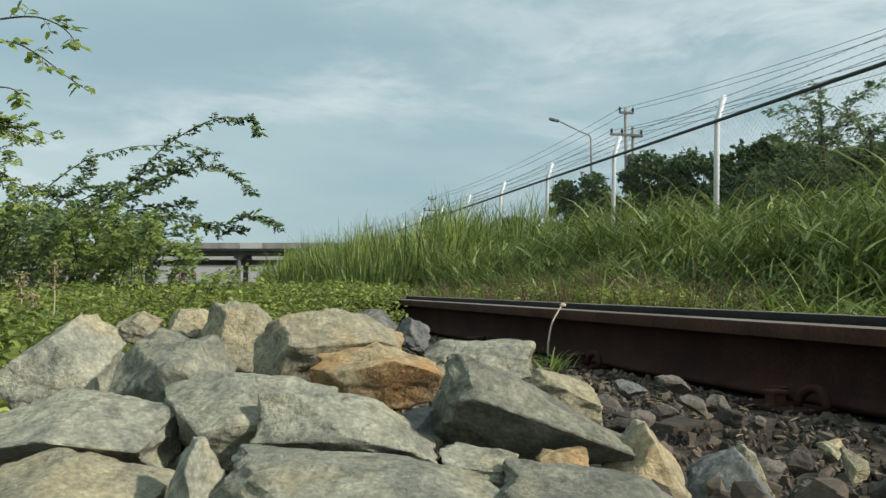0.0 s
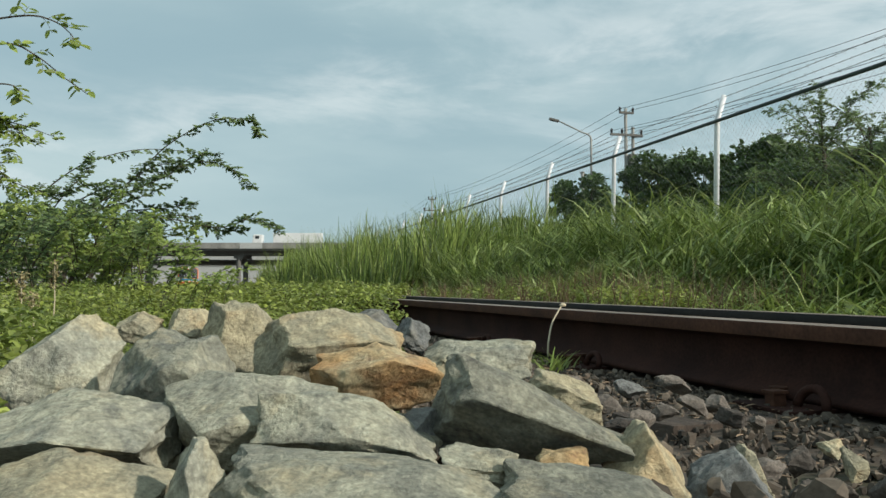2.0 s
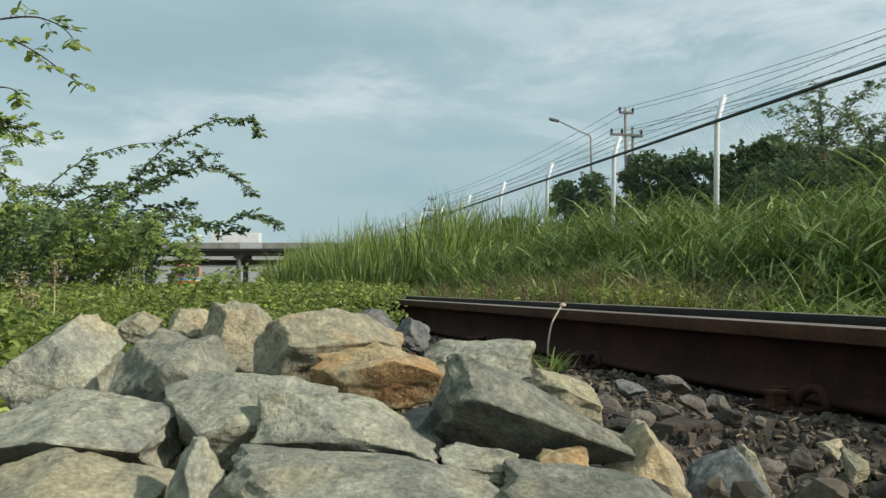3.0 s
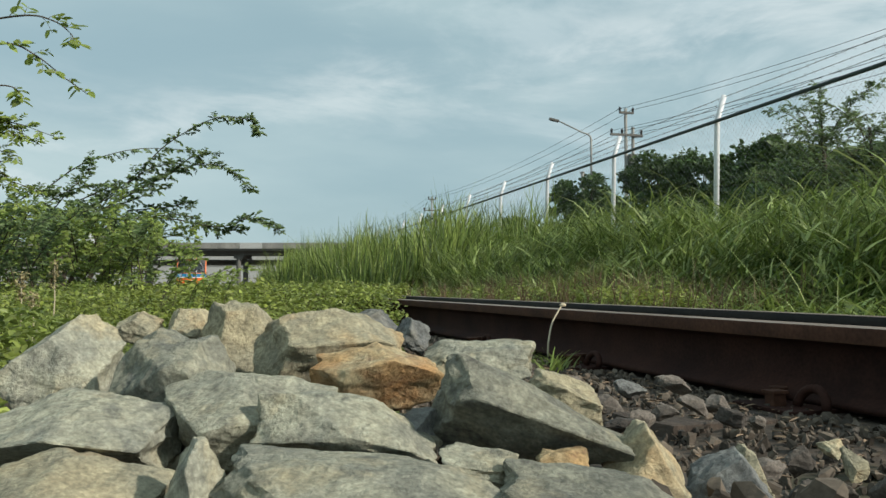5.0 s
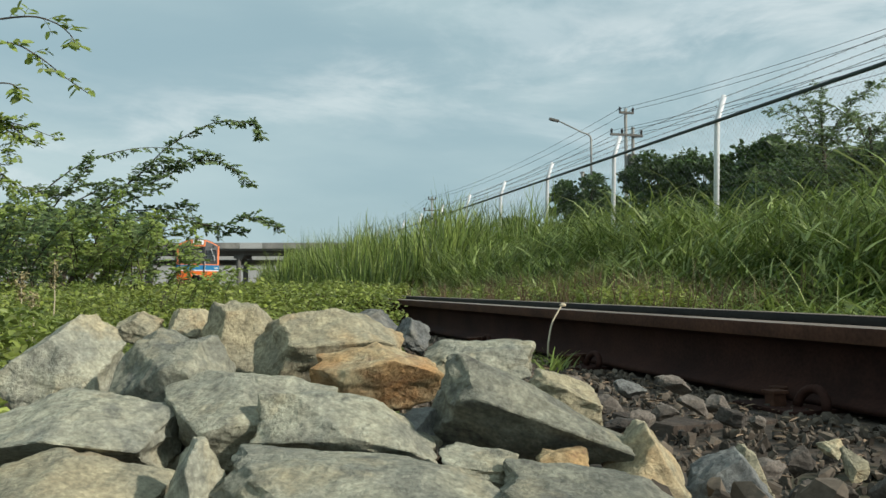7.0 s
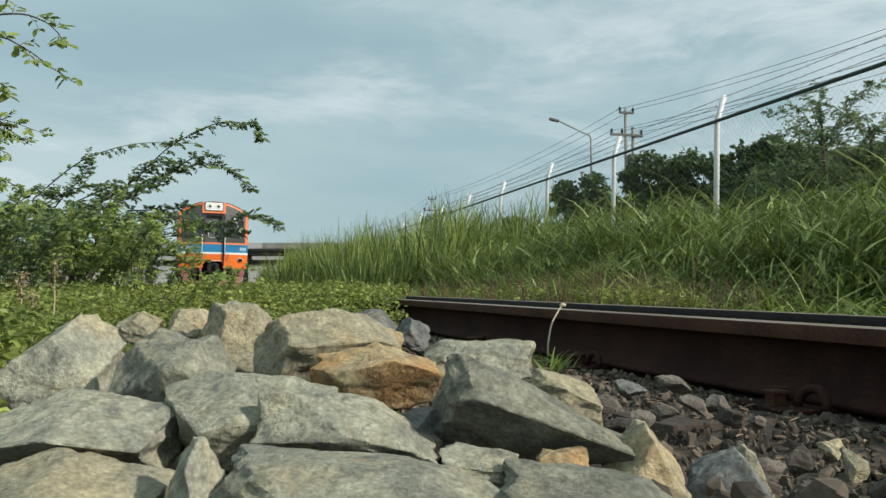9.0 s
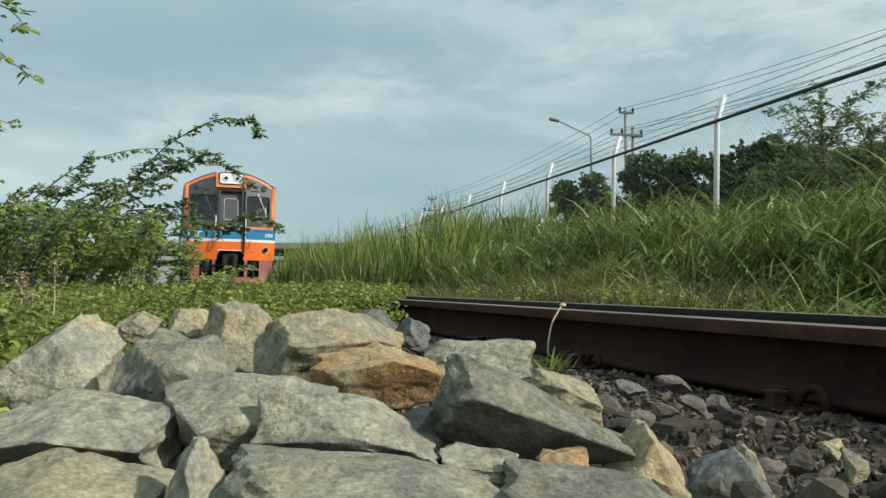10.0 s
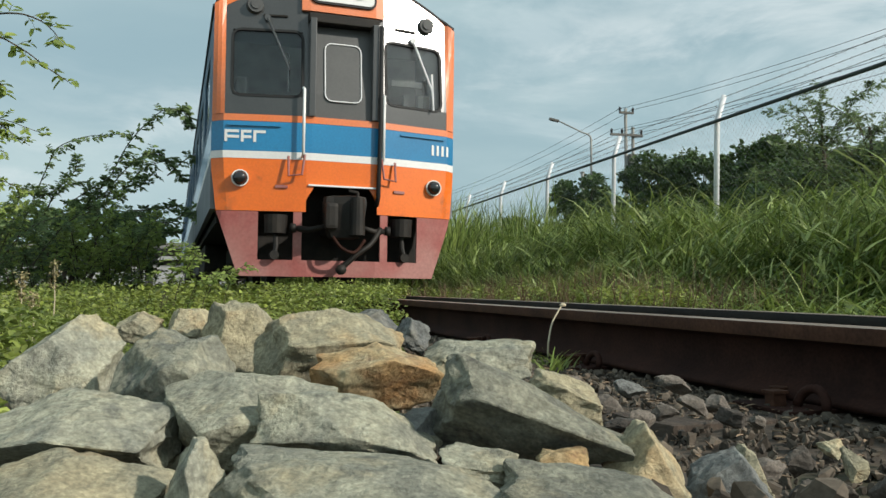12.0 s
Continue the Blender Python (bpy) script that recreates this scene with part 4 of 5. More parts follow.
def build_train():
    train = thing("railcar", "orange, blue and white diesel railcar with a dark windscreen band", "train")
    # front, from the ground up
    bm = bmesh.new()
    for sx in (-1, 1):
        a = (lambda z: -half_width(z)) if sx < 0 else (lambda z: 0.90)
        b = (lambda z: -0.90) if sx < 0 else (lambda z: half_width(z))
        panel(bm, a, b, 0.19, 0.895, 0.0, 0.04)
        panel(bm, min(sx * 0.53, sx * 0.44), max(sx * 0.53, sx * 0.44), 0.37, 0.895, 0.0, 0.04, 2, 3)
    panel(bm, -0.90, 0.90, 0.19, 0.37, 0.0, 0.04, 14, 2)
    part("skirt", bm, M_SKIRT, train, "dusty red-oxide pilot plate with three openings")
    part("side_apron", panel(bmesh.new(), lambda z: -half_width(z), -0.40, 0.90, 1.47), M_ORANGE, train)
    part("side_apron", panel(bmesh.new(), 0.40, half_width, 0.90, 1.47), M_ORANGE, train)
    part("middle_apron", panel(bmesh.new(), -0.40, 0.40, 1.20, 1.47), M_ORANGE, train)
    part("white_line", panel(bmesh.new(), -1.4, 1.4, 1.472, 1.552, 0.002, 0.03, 24, 1), M_WHITE, train)
    part("blue_band", panel(bmesh.new(), -1.4, 1.4, 1.554, 1.88, 0.0, 0.03, 24, 2), M_BLUE, train)
    part("orange_line", panel(bmesh.new(), -1.4, 1.4, 1.882, 1.955, 0.003, 0.03, 24, 1), M_CORAL, train)
    for sx in (-1, 1):
        part("corner_post", panel(bmesh.new(), min(sx * 1.40, sx * 1.275), max(sx * 1.40, sx * 1.275), 1.957, roof_z, 0.003, 0.04, 3, 8), M_CORAL, train, "faded orange corner post")
        part("brow", panel(bmesh.new(), min(sx * 1.275, sx * 0.46), max(sx * 1.275, sx * 0.46), lambda x: roof_z(x) - 0.09, roof_z, 0.003, 0.04, 8, 2), M_CORAL, train)
    # dark mask with two windscreens
    for sx, nm in ((-1, "windscreen_mask"), (1, "windscreen_mask")):
        w0, w1 = (-1.20, -0.46) if sx < 0 else (0.50, 1.20)
        o0, o1 = (-1.273, -0.36) if sx < 0 else (0.36, 1.273)
        bm = bmesh.new()
        top = lambda x: roof_z(x) - 0.092
        panel(bm, o0, o1, 1.957, 2.17)
        panel(bm, o0, w0, 2.17, 2.92, nx=2)
        panel(bm, w1, o1, 2.17, 2.92, nx=2)
        panel(bm, o0, o1, 2.92, top)
        part(nm, bm, M_MASK, train, "glossy dark grey windscreen surround")
        part("windscreen_glass", rounded_plate(bmesh.new(), w0 - 0.005, w1 + 0.005, 2.165, 2.925, 0.08, -0.012), M_GLASS, train)
        part("windscreen_seal", ring(bmesh.new(), w0 + 0.01, w1 - 0.01, 2.18, 2.91, 0.08, 0.028, 0.03, 0.008), M_RUBBER, train)
        # wiper
        px, pz = (w0 + 0.36, 3.06) if sx < 0 else (w0 + 0.34, 2.98)
        bm = tube(bmesh.new(), [(px, front_y(px, pz) - 0.04, pz), (px + 0.24, front_y(px + 0.24, pz - 0.60) - 0.05, pz - 0.60)], 0.014, 0.010, 6)
        disc(bm, (px, front_y(px, pz) - 0.05, pz), (0, 1, 0), 0.035, 0.06, 12)
        tube(bm, [(px + 0.23, front_y(px, 2.7) - 0.02, pz - 0.38), (px + 0.24, front_y(px, 2.3) - 0.02, pz - 0.82)], 0.012, 0.012, 6)
        part("wiper", bm, M_MASK if sx < 0 else M_STEEL, train)
        # round horn or ventilator cover
        cx, cz = sx * 1.02 + (0.0 if sx > 0 else 0.05), 3.20
        bm = disc(bmesh.new(), (cx, front_y(cx, cz) - 0.06, cz), (0, 1, 0), 0.085, 0.10, 20, 0.105)
        disc(bm, (cx, front_y(cx, cz) - 0.075, cz), (0, 1, 0), 0.05, 0.05, 16)
        part("horn_cover", bm, M_DOOR, train, smooth=False)
        a, b = sorted((sx * 0.62, sx * 0.88))
        part("grab_strip", panel(bmesh.new(), a, b, 3.085, 3.105, 0.02, 0.03, 3, 1), M_BLACK, train)
    for k in range(4):
        part("notice_bar", panel(bmesh.new(), 0.50 + 0.05 * k, 0.535 + 0.05 * k, 3.13, 3.16, 0.005, 0.01, 1, 1), M_DOOR, train)
    # gangway door in the middle
    part("door_leaf", panel(bmesh.new(), -0.32, 0.32, 1.957, 3.02, -0.03, 0.03, 4, 4), M_DOOR, train, "grey gangway door with a rounded window")
    part("door_glass", rounded_plate(bmesh.new(), -0.20, 0.20, 2.16, 2.82, 0.07, -0.024), M_DOOR, train)
    part("door_window_frame", ring(bmesh.new(), -0.20, 0.20, 2.16, 2.82, 0.07, 0.012, 0.02, -0.012), M_STEEL, train)
    bm = bmesh.new()
    for sx in (-1, 1):
        box(bm, sx * 0.355 - 0.035, sx * 0.355 + 0.035, -0.035, 0.14, 1.957, 3.06, 0.008)
    part("door_post", bm, M_MASK, train)
    part("door_lintel", box(bmesh.new(), -0.40, 0.40, 0.0, 0.14, 3.03, 3.13, 0.01), M_BLACK, train)
    for sx in (-1, 1):
        bm = tube(bmesh.new(), [(sx * 0.45, -0.01, 1.50), (sx * 0.45, -0.07, 1.53), (sx * 0.45, -0.07, 2.24), (sx * 0.45, 0.0, 2.27)], 0.017, 0.017, 8)
        part("handrail", bm, M_WHITE, train, "white tubular handrail", smooth=True)
        bm = tube(bmesh.new(), [(sx * 0.60, -0.0, 1.50), (sx * 0.60, -0.05, 1.28), (sx * 0.46, -0.07, 1.30), (sx * 0.43, -0.06, 1.52)], 0.014, 0.014, 6)
        part("hose_loop", bm, M_SKIRT, train)
        a, b = sorted((sx * 0.60, sx * 0.73))
        part("step_bracket", panel(bmesh.new(), a, b, 1.155, 1.185, 0.02, 0.03, 2, 1), M_SKIRT, train)
        bm = disc(bmesh.new(), (sx * 1.10, front_y(1.1, 1.25) - 0.05, 1.25), (0, 1, 0), 0.092, 0.09, 28)
        part("lamp_bezel", bm, M_WHITE, train)
        bm = disc(bmesh.new(), (sx * 1.10, front_y(1.1, 1.25) - 0.075, 1.25), (0, 1, 0), 0.072, 0.05, 24, 0.088)
        part("tail_lamp", bm, M_RUBBER, train, "dark round marker lamp")
        bm = bmesh.new()
        bmesh.ops.create_uvsphere(bm, u_segments=16, v_segments=8, radius=0.066, matrix=Matrix.Translation((sx * 1.10, front_y(1.1, 1.25) - 0.075, 1.25)) @ Matrix.Diagonal((1, 0.6, 1, 1)))
        part("lamp_lens", bm, M_LAMP, train, smooth=True)
        a, b = sorted((sx * 0.68, sx * 1.24))
        part("gutter", panel(bmesh.new(), a, b, 1.825, 1.842, 0.022, 0.03, 4, 1), M_BLUE, train)
    # headlamp housing
    part("lamp_housing", panel(bmesh.new(), -0.47, 0.47, 3.17, lambda x: roof_z(x) - 0.012, 0.045, 0.35, 10, 4), M_CORAL, train)
    part("lamp_panel", rounded_plate(bmesh.new(), -0.35, 0.35, 3.29, 3.62, 0.06, 0.075, 0.05), M_WHITE, train, "white twin headlamp panel")
    part("lamp_panel_seal", ring(bmesh.new(), -0.355, 0.355, 3.285, 3.625, 0.065, 0.022, 0.05, 0.07), M_RUBBER, train)
    for sx in (-1, 1):
        a, b = sorted((sx * 1.39, sx * 0.48))
        part("roof_gutter", panel(bmesh.new(), a, b, lambda x: roof_z(x) + 0.004, lambda x: roof_z(x) + 0.030, 0.012, 0.05, 10, 1), M_RUBBER, train)
    for x in (-0.17, 0.17):
        part("headlamp_rim", disc(bmesh.new(), (x, 0.055, 3.455), (0, 1, 0), 0.10, 0.06, 24), M_STEEL, train)
        part("headlamp", disc(bmesh.new(), (x, 0.04, 3.455), (0, 1, 0), 0.045, 0.03, 20, 0.07), M_LAMP, train)
    # lettering stands as plain bars on the blue band
    for k, (a, b) in enumerate(((-1.27, -1.12), (-1.10, -0.99), (-0.97, -0.84))):
        bm = bmesh.new()
        panel(bm, a, b, 1.75, 1.78, 0.006, 0.01, 2, 1)
        panel(bm, a, a + 0.03, 1.65, 1.75, 0.006, 0.01, 1, 1)
        if k < 2:
            panel(bm, a + 0.03, b, 1.69, 1.72, 0.006, 0.01, 2, 1)
        part("emblem_bar", bm, M_WHITE, train)
    for k in range(4):
        x = 1.08 + 0.065 * k
        part("number_bar", panel(bmesh.new(), x, x + 0.03, 1.64, 1.76, 0.006, 0.01, 1, 1), M_WHITE, train)
    # coupler and what hangs in the openings
    bm = box(bmesh.new(), -0.15, 0.15, 0.0, 0.58, 0.66, 0.98, 0.04)
    part("draft_gear", bm, M_BLACK, train)
    bm = box(bmesh.new(), -0.23, 0.23, -0.26, 0.02, 0.60, 1.08, 0.10)
    for v in bm.verts:
        k = max(0.0, (0.84 - v.co.z) / 0.24)
        v.co.x *= 1 - 0.30 * k
        v.co.y -= 0.05 * math.sin(v.co.x * 9)
    coupler = part("coupler", bm, M_BLACK, train, "greasy black automatic coupler")
    bm = disc(bmesh.new(), (0.11, -0.30, 0.64), (0, 0, 1), 0.085, 0.40, 14, 0.075)
    part("knuckle", bm, M_BLACK, coupler)
    bm = box(bmesh.new(), -0.24, -0.10, -0.34, -0.20, 0.70, 0.98, 0.04)
    part("guard_arm", bm, M_BLACK, coupler)
    bm = tube(bmesh.new(), [(0.11, -0.30, 1.0), (0.11, -0.30, 1.10), (0.02, -0.27, 1.12)], 0.022, 0.018, 8)
    part("lock_lifter", bm, M_BLACK, coupler)
    for sx in (-1, 1):
        bm = tube(bmesh.new(), [(sx * 0.52, 0.06, 0.72), (sx * 0.36, -0.05, 0.70), (sx * 0.20, -0.12, 0.74)], 0.038, 0.030, 8)
        disc(bm, (sx * 0.50, 0.04, 0.72), (sx, 0, 0), 0.055, 0.06, 12)
        part("uncoupling_arm", bm, M_BLACK, train, smooth=True)
    bm = tube(bmesh.new(), curve_points([(0.44, -0.02, 0.74), (0.30, -0.14, 0.56), (0.14, -0.18, 0.44), (-0.03, -0.15, 0.28)], 5), 0.030, 0.030, 8)
    disc(bm, (-0.03, -0.19, 0.27), (0, 1, 0), 0.055, 0.08, 12)
    part("brake_hose", bm, M_BLACK, train, smooth=True)
    bm = tube(bmesh.new(), curve_points([(-0.14, -0.24, 0.62), (-0.05, -0.27, 0.50), (0.10, -0.24, 0.46), (0.22, -0.2, 0.60)], 5), 0.018, 0.018, 6)
    part("chain_loop", bm, M_RAIL, train, smooth=True)
    # black tube stands in for the shadow of the door recess edge
    bm = tube(bmesh.new(), [(0.415, -0.045, 3.04), (0.415, -0.06, 1.98), (0.40, -0.05, 1.10), (0.40, 0.02, 1.0)], 0.026, 0.026, 8)
    part("door_edge_shadow", bm, M_RUBBER, train, "black strip standing in for the shadow beside the gangway door", smooth=True)
    part("opening_lip", box(bmesh.new(), -0.38, 0.38, -0.025, 0.02, 1.185, 1.205, 0.004), M_WHITE, train)
    for sx in (-1, 1):
        bm = bmesh.new()
        cut = [(sx * 0.40, 1.20), (sx * 0.40, 1.03), (sx * 0.30, 1.20)]
        front = [bm.verts.new((x, 0.0, z)) for x, z in cut]
        back = [bm.verts.new((x, 0.03, z)) for x, z in cut]
        bm.faces.new(front)
        bm.faces.new(back[::-1])
        for k in range(3):
            bm.faces.new((front[k], back[k], back[(k + 1) % 3], front[(k + 1) % 3]))
        bmesh.ops.recalc_face_normals(bm, faces=bm.faces[:])
        part("corner_gusset", bm, M_ORANGE, train)
    for sx in (-1, 1):
        bm = disc(bmesh.new(), (sx * 0.71, 0.10, 0.66), (0, 0, 1), 0.12, 0.2, 16, 0.13)
        tube(bm, [(sx * 0.71, 0.08, 0.66), (sx * 0.71, 0.04, 0.52), (sx * 0.73, 0.02, 0.42)], 0.028, 0.028, 8)
        disc(bm, (sx * 0.73, -0.01, 0.42), (0, 1, 0), 0.05, 0.08, 12)
        part("hose_cock", bm, M_BLACK, train)
    # added black plate stands in for the shade behind the pilot openings
    part("void_shade_plate", box(bmesh.new(), -1.05, 1.05, 0.60, 0.70, 0.25, 1.35, 0.02), M_BLACK, train)
    # cars
    for n, y0 in enumerate((0.30, 21.3)):
        y1 = y0 + 20.0 if n else 20.5
        bm = bmesh.new()
        car_shell(bm, y0, y1, 0.92, 1.47)
        upper = bmesh.new()
        car_shell(upper, y0, y1, 1.89, 2.06)
        car_shell(upper, y0, y1, 2.86, 3.20)
        for k in range(9):
            car_shell(upper, y0 + (y1 - y0 - 0.9) * k / 8, y0 + (y1 - y0 - 0.9) * k / 8 + 0.9, 2.06, 2.86)
        box(bm, -1.39, 1.39, y1 - 0.06, y1, 0.92, 3.2)
        box(bm, -1.34, 1.34, y0 + 1.7, y0 + 1.76, 1.0, 3.2)
        part("car_body", bm, M_SIDE, train, "grey ribbed car side")
        part("window_wall", upper, M_SIDE_BLUE, train, "blue-grey upper side wall")
        part("side_line", car_shell(bmesh.new(), y0, y1, 1.472, 1.552, -0.003), M_WHITE, train)
        part("side_band", car_shell(bmesh.new(), y0, y1, 1.554, 1.885, -0.003), M_BLUE, train)
        for k in range(8):
            a = y0 + (y1 - y0 - 0.9) * k / 8 + 0.9
            b = y0 + (y1 - y0 - 0.9) * (k + 1) / 8
            for sx in (-1, 1):
                part("side_window", box(bmesh.new(), sx * 1.37 - 0.008, sx * 1.37 + 0.008, a, b, 2.06, 2.86), M_LAMP, train)
        bm = bmesh.new()
        prof = [(x, roof_z(x) + 0.01) for x in np.linspace(-1.42, 1.42, 15)]
        f = [bm.verts.new((x, front_y(x, z) + 0.02 if n == 0 else y0, z)) for x, z in prof]
        b = [bm.verts.new((x, y1, z)) for x, z in prof]
        f2 = [bm.verts.new((v.co.x, v.co.y, v.co.z - 0.05)) for v in f]
        b2 = [bm.verts.new((v.co.x, v.co.y, v.co.z - 0.05)) for v in b]
        for k in range(14):
            bm.faces.new((f[k], f[k + 1], b[k + 1], b[k]))
            bm.faces.new((f2[k], b2[k], b2[k + 1], f2[k + 1]))
            bm.faces.new((f[k], f2[k], f2[k + 1], f[k + 1]))
            bm.faces.new((b[k], b[k + 1], b2[k + 1], b2[k]))
        part("roof", bm, M_SIDE, train, smooth=True)
        part("underframe", box(bmesh.new(), -1.3, 1.3, y0 + 0.6, y1, 0.82, 0.92), M_BLACK, train)
        for a, b in ((5.6, 8.2), (9.0, 12.0), (12.6, 14.6)):
            part("equipment_box", box(bmesh.new(), -1.25, 1.25, y0 + a, y0 + b, 0.32, 0.82, 0.04), M_BLACK, train)
        for yc in (y0 + 3.0, y0 + 17.0):
            part("bogie_frame", box(bmesh.new(), -0.95, 0.95, yc - 1.5, yc + 1.5, 0.40, 0.66, 0.05), M_BLACK, train)
            for dy in (-1.0, 1.0):
                bm = bmesh.new()
                for sx in (-1, 1):
                    disc(bm, (sx * 0.535 - 0.06, yc + dy, 0.43), (1, 0, 0), 0.43, 0.12, 24)
                disc(bm, (-0.5, yc + dy, 0.43), (1, 0, 0), 0.08, 1.0, 10)
                part("wheelset", bm, M_BLACK, train)
    # inside the cab
    part("cab_back_wall", box(bmesh.new(), -1.3, 1.3, 1.55, 1.60, 1.0, 3.18, 0.01), M_SEATS, train)
    part("cab_desk", box(bmesh.new(), -1.25, 1.25, 0.55, 0.9, 1.95, 2.12, 0.03), M_DOOR, train)
    for x in (0.86, 1.04, 1.12):
        part("cab_fitting", box(bmesh.new(), x - 0.035, x + 0.035, 0.45, 0.55, 2.12, 2.42, 0.01), M_SEATS, train)
    part("sun_visor", box(bmesh.new(), 0.66, 1.05, 0.42, 0.45, 2.50, 2.58, 0.01), M_SEATS, train)
    part("cab_seat", box(bmesh.new(), -1.12, -0.98, 0.8, 1.2, 2.1, 2.55, 0.03), M_SEATS, train)
    return train


TRAIN = build_train()


# ---------- plants ----------
def blades(name, x, y, z, height, width, turn, lean, droop, mat, levels=5):
    """Grass blades: curved, tapered strips, all in one mesh."""
    n = len(x)
    q = np.linspace(0, 1, levels)[None, :]
    out = lean[:, None] * q + droop[:, None] * q ** 2.4
    up = height[:, None] * (q - 0.45 * np.minimum(droop / np.maximum(height, 0.01), 1.2)[:, None] * q ** 3)
    px = x[:, None] + np.cos(turn)[:, None] * out
    py = y[:, None] + np.sin(turn)[:, None] * out
    pz = z[:, None] + up
    half = width[:, None] * 0.5 * (1 - 0.92 * q ** 1.6)
    face = turn + np.random.uniform(0.6, 2.5, n)
    ox, oy = np.cos(face)[:, None] * half, np.sin(face)[:, None] * half
    left = np.stack([px - ox, py - oy, pz], -1)
    right = np.stack([px + ox, py + oy, pz], -1)
    verts = np.stack([left, right], 2).reshape(-1, 3)
    base = (np.arange(n) * levels * 2)[:, None] + (np.arange(levels - 1) * 2)[None, :]
    faces = np.stack([base, base + 1, base + 3, base + 2], -1).reshape(-1, 4)
    return quads_mesh(name, verts, faces, mat)


def leaves(name, p, size, mat, rng, aspect=0.5, flat=0.5, aim=None, sunward=0.0):
    """Folded leaves, each two quads, at the places p."""
    n = len(p)
    d = rng.normal(size=(n, 3)) * np.array([1, 1, flat]) if aim is None else aim + rng.normal(size=(n, 3)) * 0.25
    d /= np.linalg.norm(d, axis=1, keepdims=True)
    up = rng.normal(size=(n, 3)) * 0.5 + np.array([0.6 * sunward, -0.7 * sunward, 1.0])
    side = np.cross(d, up)
    side /= np.maximum(np.linalg.norm(side, axis=1, keepdims=True), 1e-6)
    nor = np.cross(side, d)
    s = size[:, None]
    tip = p + d * s
    b1, t1 = p + d * s * 0.28, p + d * s * 0.70
    w = s * aspect * 0.5
    lift = nor * s * 0.10
    verts = np.stack([p, b1 - side * w + lift, t1 - side * w * 0.8 + lift, tip, t1 + side * w * 0.8 + lift, b1 + side * w + lift], 1).reshape(-1, 3)
    base = (np.arange(n) * 6)[:, None]
    faces = np.stack([base + np.array([[0, 3, 2, 1]]), base + np.array([[0, 5, 4, 3]])], 1).reshape(-1, 4)
    return quads_mesh(name, verts, faces, mat)


def scatter(rng, n, s0, s1, u0, u1, near=1.0):
    """Places on the ground in a stretch along the track, denser close by."""
    s = s0 + (s1 - s0) * rng.random(n) ** near
    u = rng.uniform(u0, u1, n)
    x, y = DX * s + DY * u, DY * s - DX * u
    return s, u, x, y, ground_z(x, y)


def build_bank_grass():
    rng = np.random.default_rng(11)

    def lot(name, n, s0, s1, u0, u1, tall, wide, lean, droop, mat, label, group="grass", nodes=None):
        s, u, x, y, z = scatter(rng, n, s0, s1, u0, u1)
        # tufts: draw the blades of a tuft together
        cell = 0.22
        cx, cy = np.round(x / cell) * cell, np.round(y / cell) * cell
        pull = 0.85 * np.sqrt(rng.random(n))
        x, y = x + (cx - x) * pull, y + (cy - y) * pull
        z = ground_z(x, y)
        patch = 0.5 + 0.5 * np.sin(cx * 2.9 + 1.7 * np.sin(cy * 1.9)) * np.sin(cy * 2.3 + 1.1 * cx)
        h = tall(s, u) * rng.uniform(0.45, 1.12, n) * (0.60 + 0.6 * patch)
        if nodes:
            # leaves that spring from the stems at all heights
            z = z + h * rng.uniform(0.2, 0.85, n)
            h = h * rng.uniform(*nodes, n)
        main = 6.28 * np.sin(cx * 12.9898 + cy * 78.233) ** 2
        turn = main + rng.normal(0, 1.1, n)
        ob = new(name, blades(name, x, y, z - 0.02, h, rng.uniform(*wide, n), turn, h * rng.uniform(*lean, n), h * rng.uniform(*droop, n), mat))
        tagged(ob, label, group, kind="stuff")

    rise = lambda s, u: 0.26 + 0.64 * smooth_step(3.0, 4.8, u)
    lot("bank_grass", 22000, -1.0, 13.5, 3.0, 7.2, rise, (0.008, 0.020), (0.05, 0.6), (0.25, 1.05), M_GRASS, "thick tangled tall green grass covering the bank")
    lot("bright_bank_grass", 5500, -1.0, 13.5, 3.0, 6.8, rise, (0.014, 0.030), (0.1, 0.7), (0.5, 1.2), M_REED, "bright drooping grass blades on the bank")
    lot("grass_stalks", 900, 0.0, 13.0, 3.0, 6.5, lambda s, u: 0.70 + 0.42 * smooth_step(3.0, 4.5, u), (0.007, 0.014), (0.1, 0.9), (0.1, 0.7), M_STRAW, "pale long grass stalks leaning over the bank")
    lot("arching_blades", 5200, -0.5, 12.0, 2.95, 6.4, rise, (0.015, 0.028), (0.5, 1.2), (0.5, 1.6), M_STRAW, "pale long arching grass blades on the bank", nodes=(0.28, 0.60))
    lot("fringe_grass", 3600, -0.5, 9.0, 2.85, 3.7, lambda s, u: 0.42 + 0 * s, (0.010, 0.022), (0.3, 1.0), (0.4, 1.3), M_REED, "bright curling grass along the foot of the bank")
    lot("grass_leaves", 26000, -0.5, 13.5, 3.0, 6.6, rise, (0.009, 0.020), (0.6, 1.3), (0.2, 0.9), M_REED, "broad bright grass leaves on the stems", nodes=(0.12, 0.30))
    lot("green_grass_leaves", 22000, -0.5, 13.5, 3.0, 6.6, rise, (0.009, 0.018), (0.6, 1.3), (0.2, 0.9), M_GRASS, "broad green grass leaves on the stems", nodes=(0.12, 0.32))
    tall = lambda s, u: (1.42 + 0.014 * s) * (0.45 + 0.55 * smooth_step(3.2, 4.0, u))
    lot("reeds", 9000, 12.5, 36.0, 3.3, 7.6, tall, (0.022, 0.046), (0.02, 0.16), (0.03, 0.45), M_REED, "bright upright reed grass along the track", "reeds")
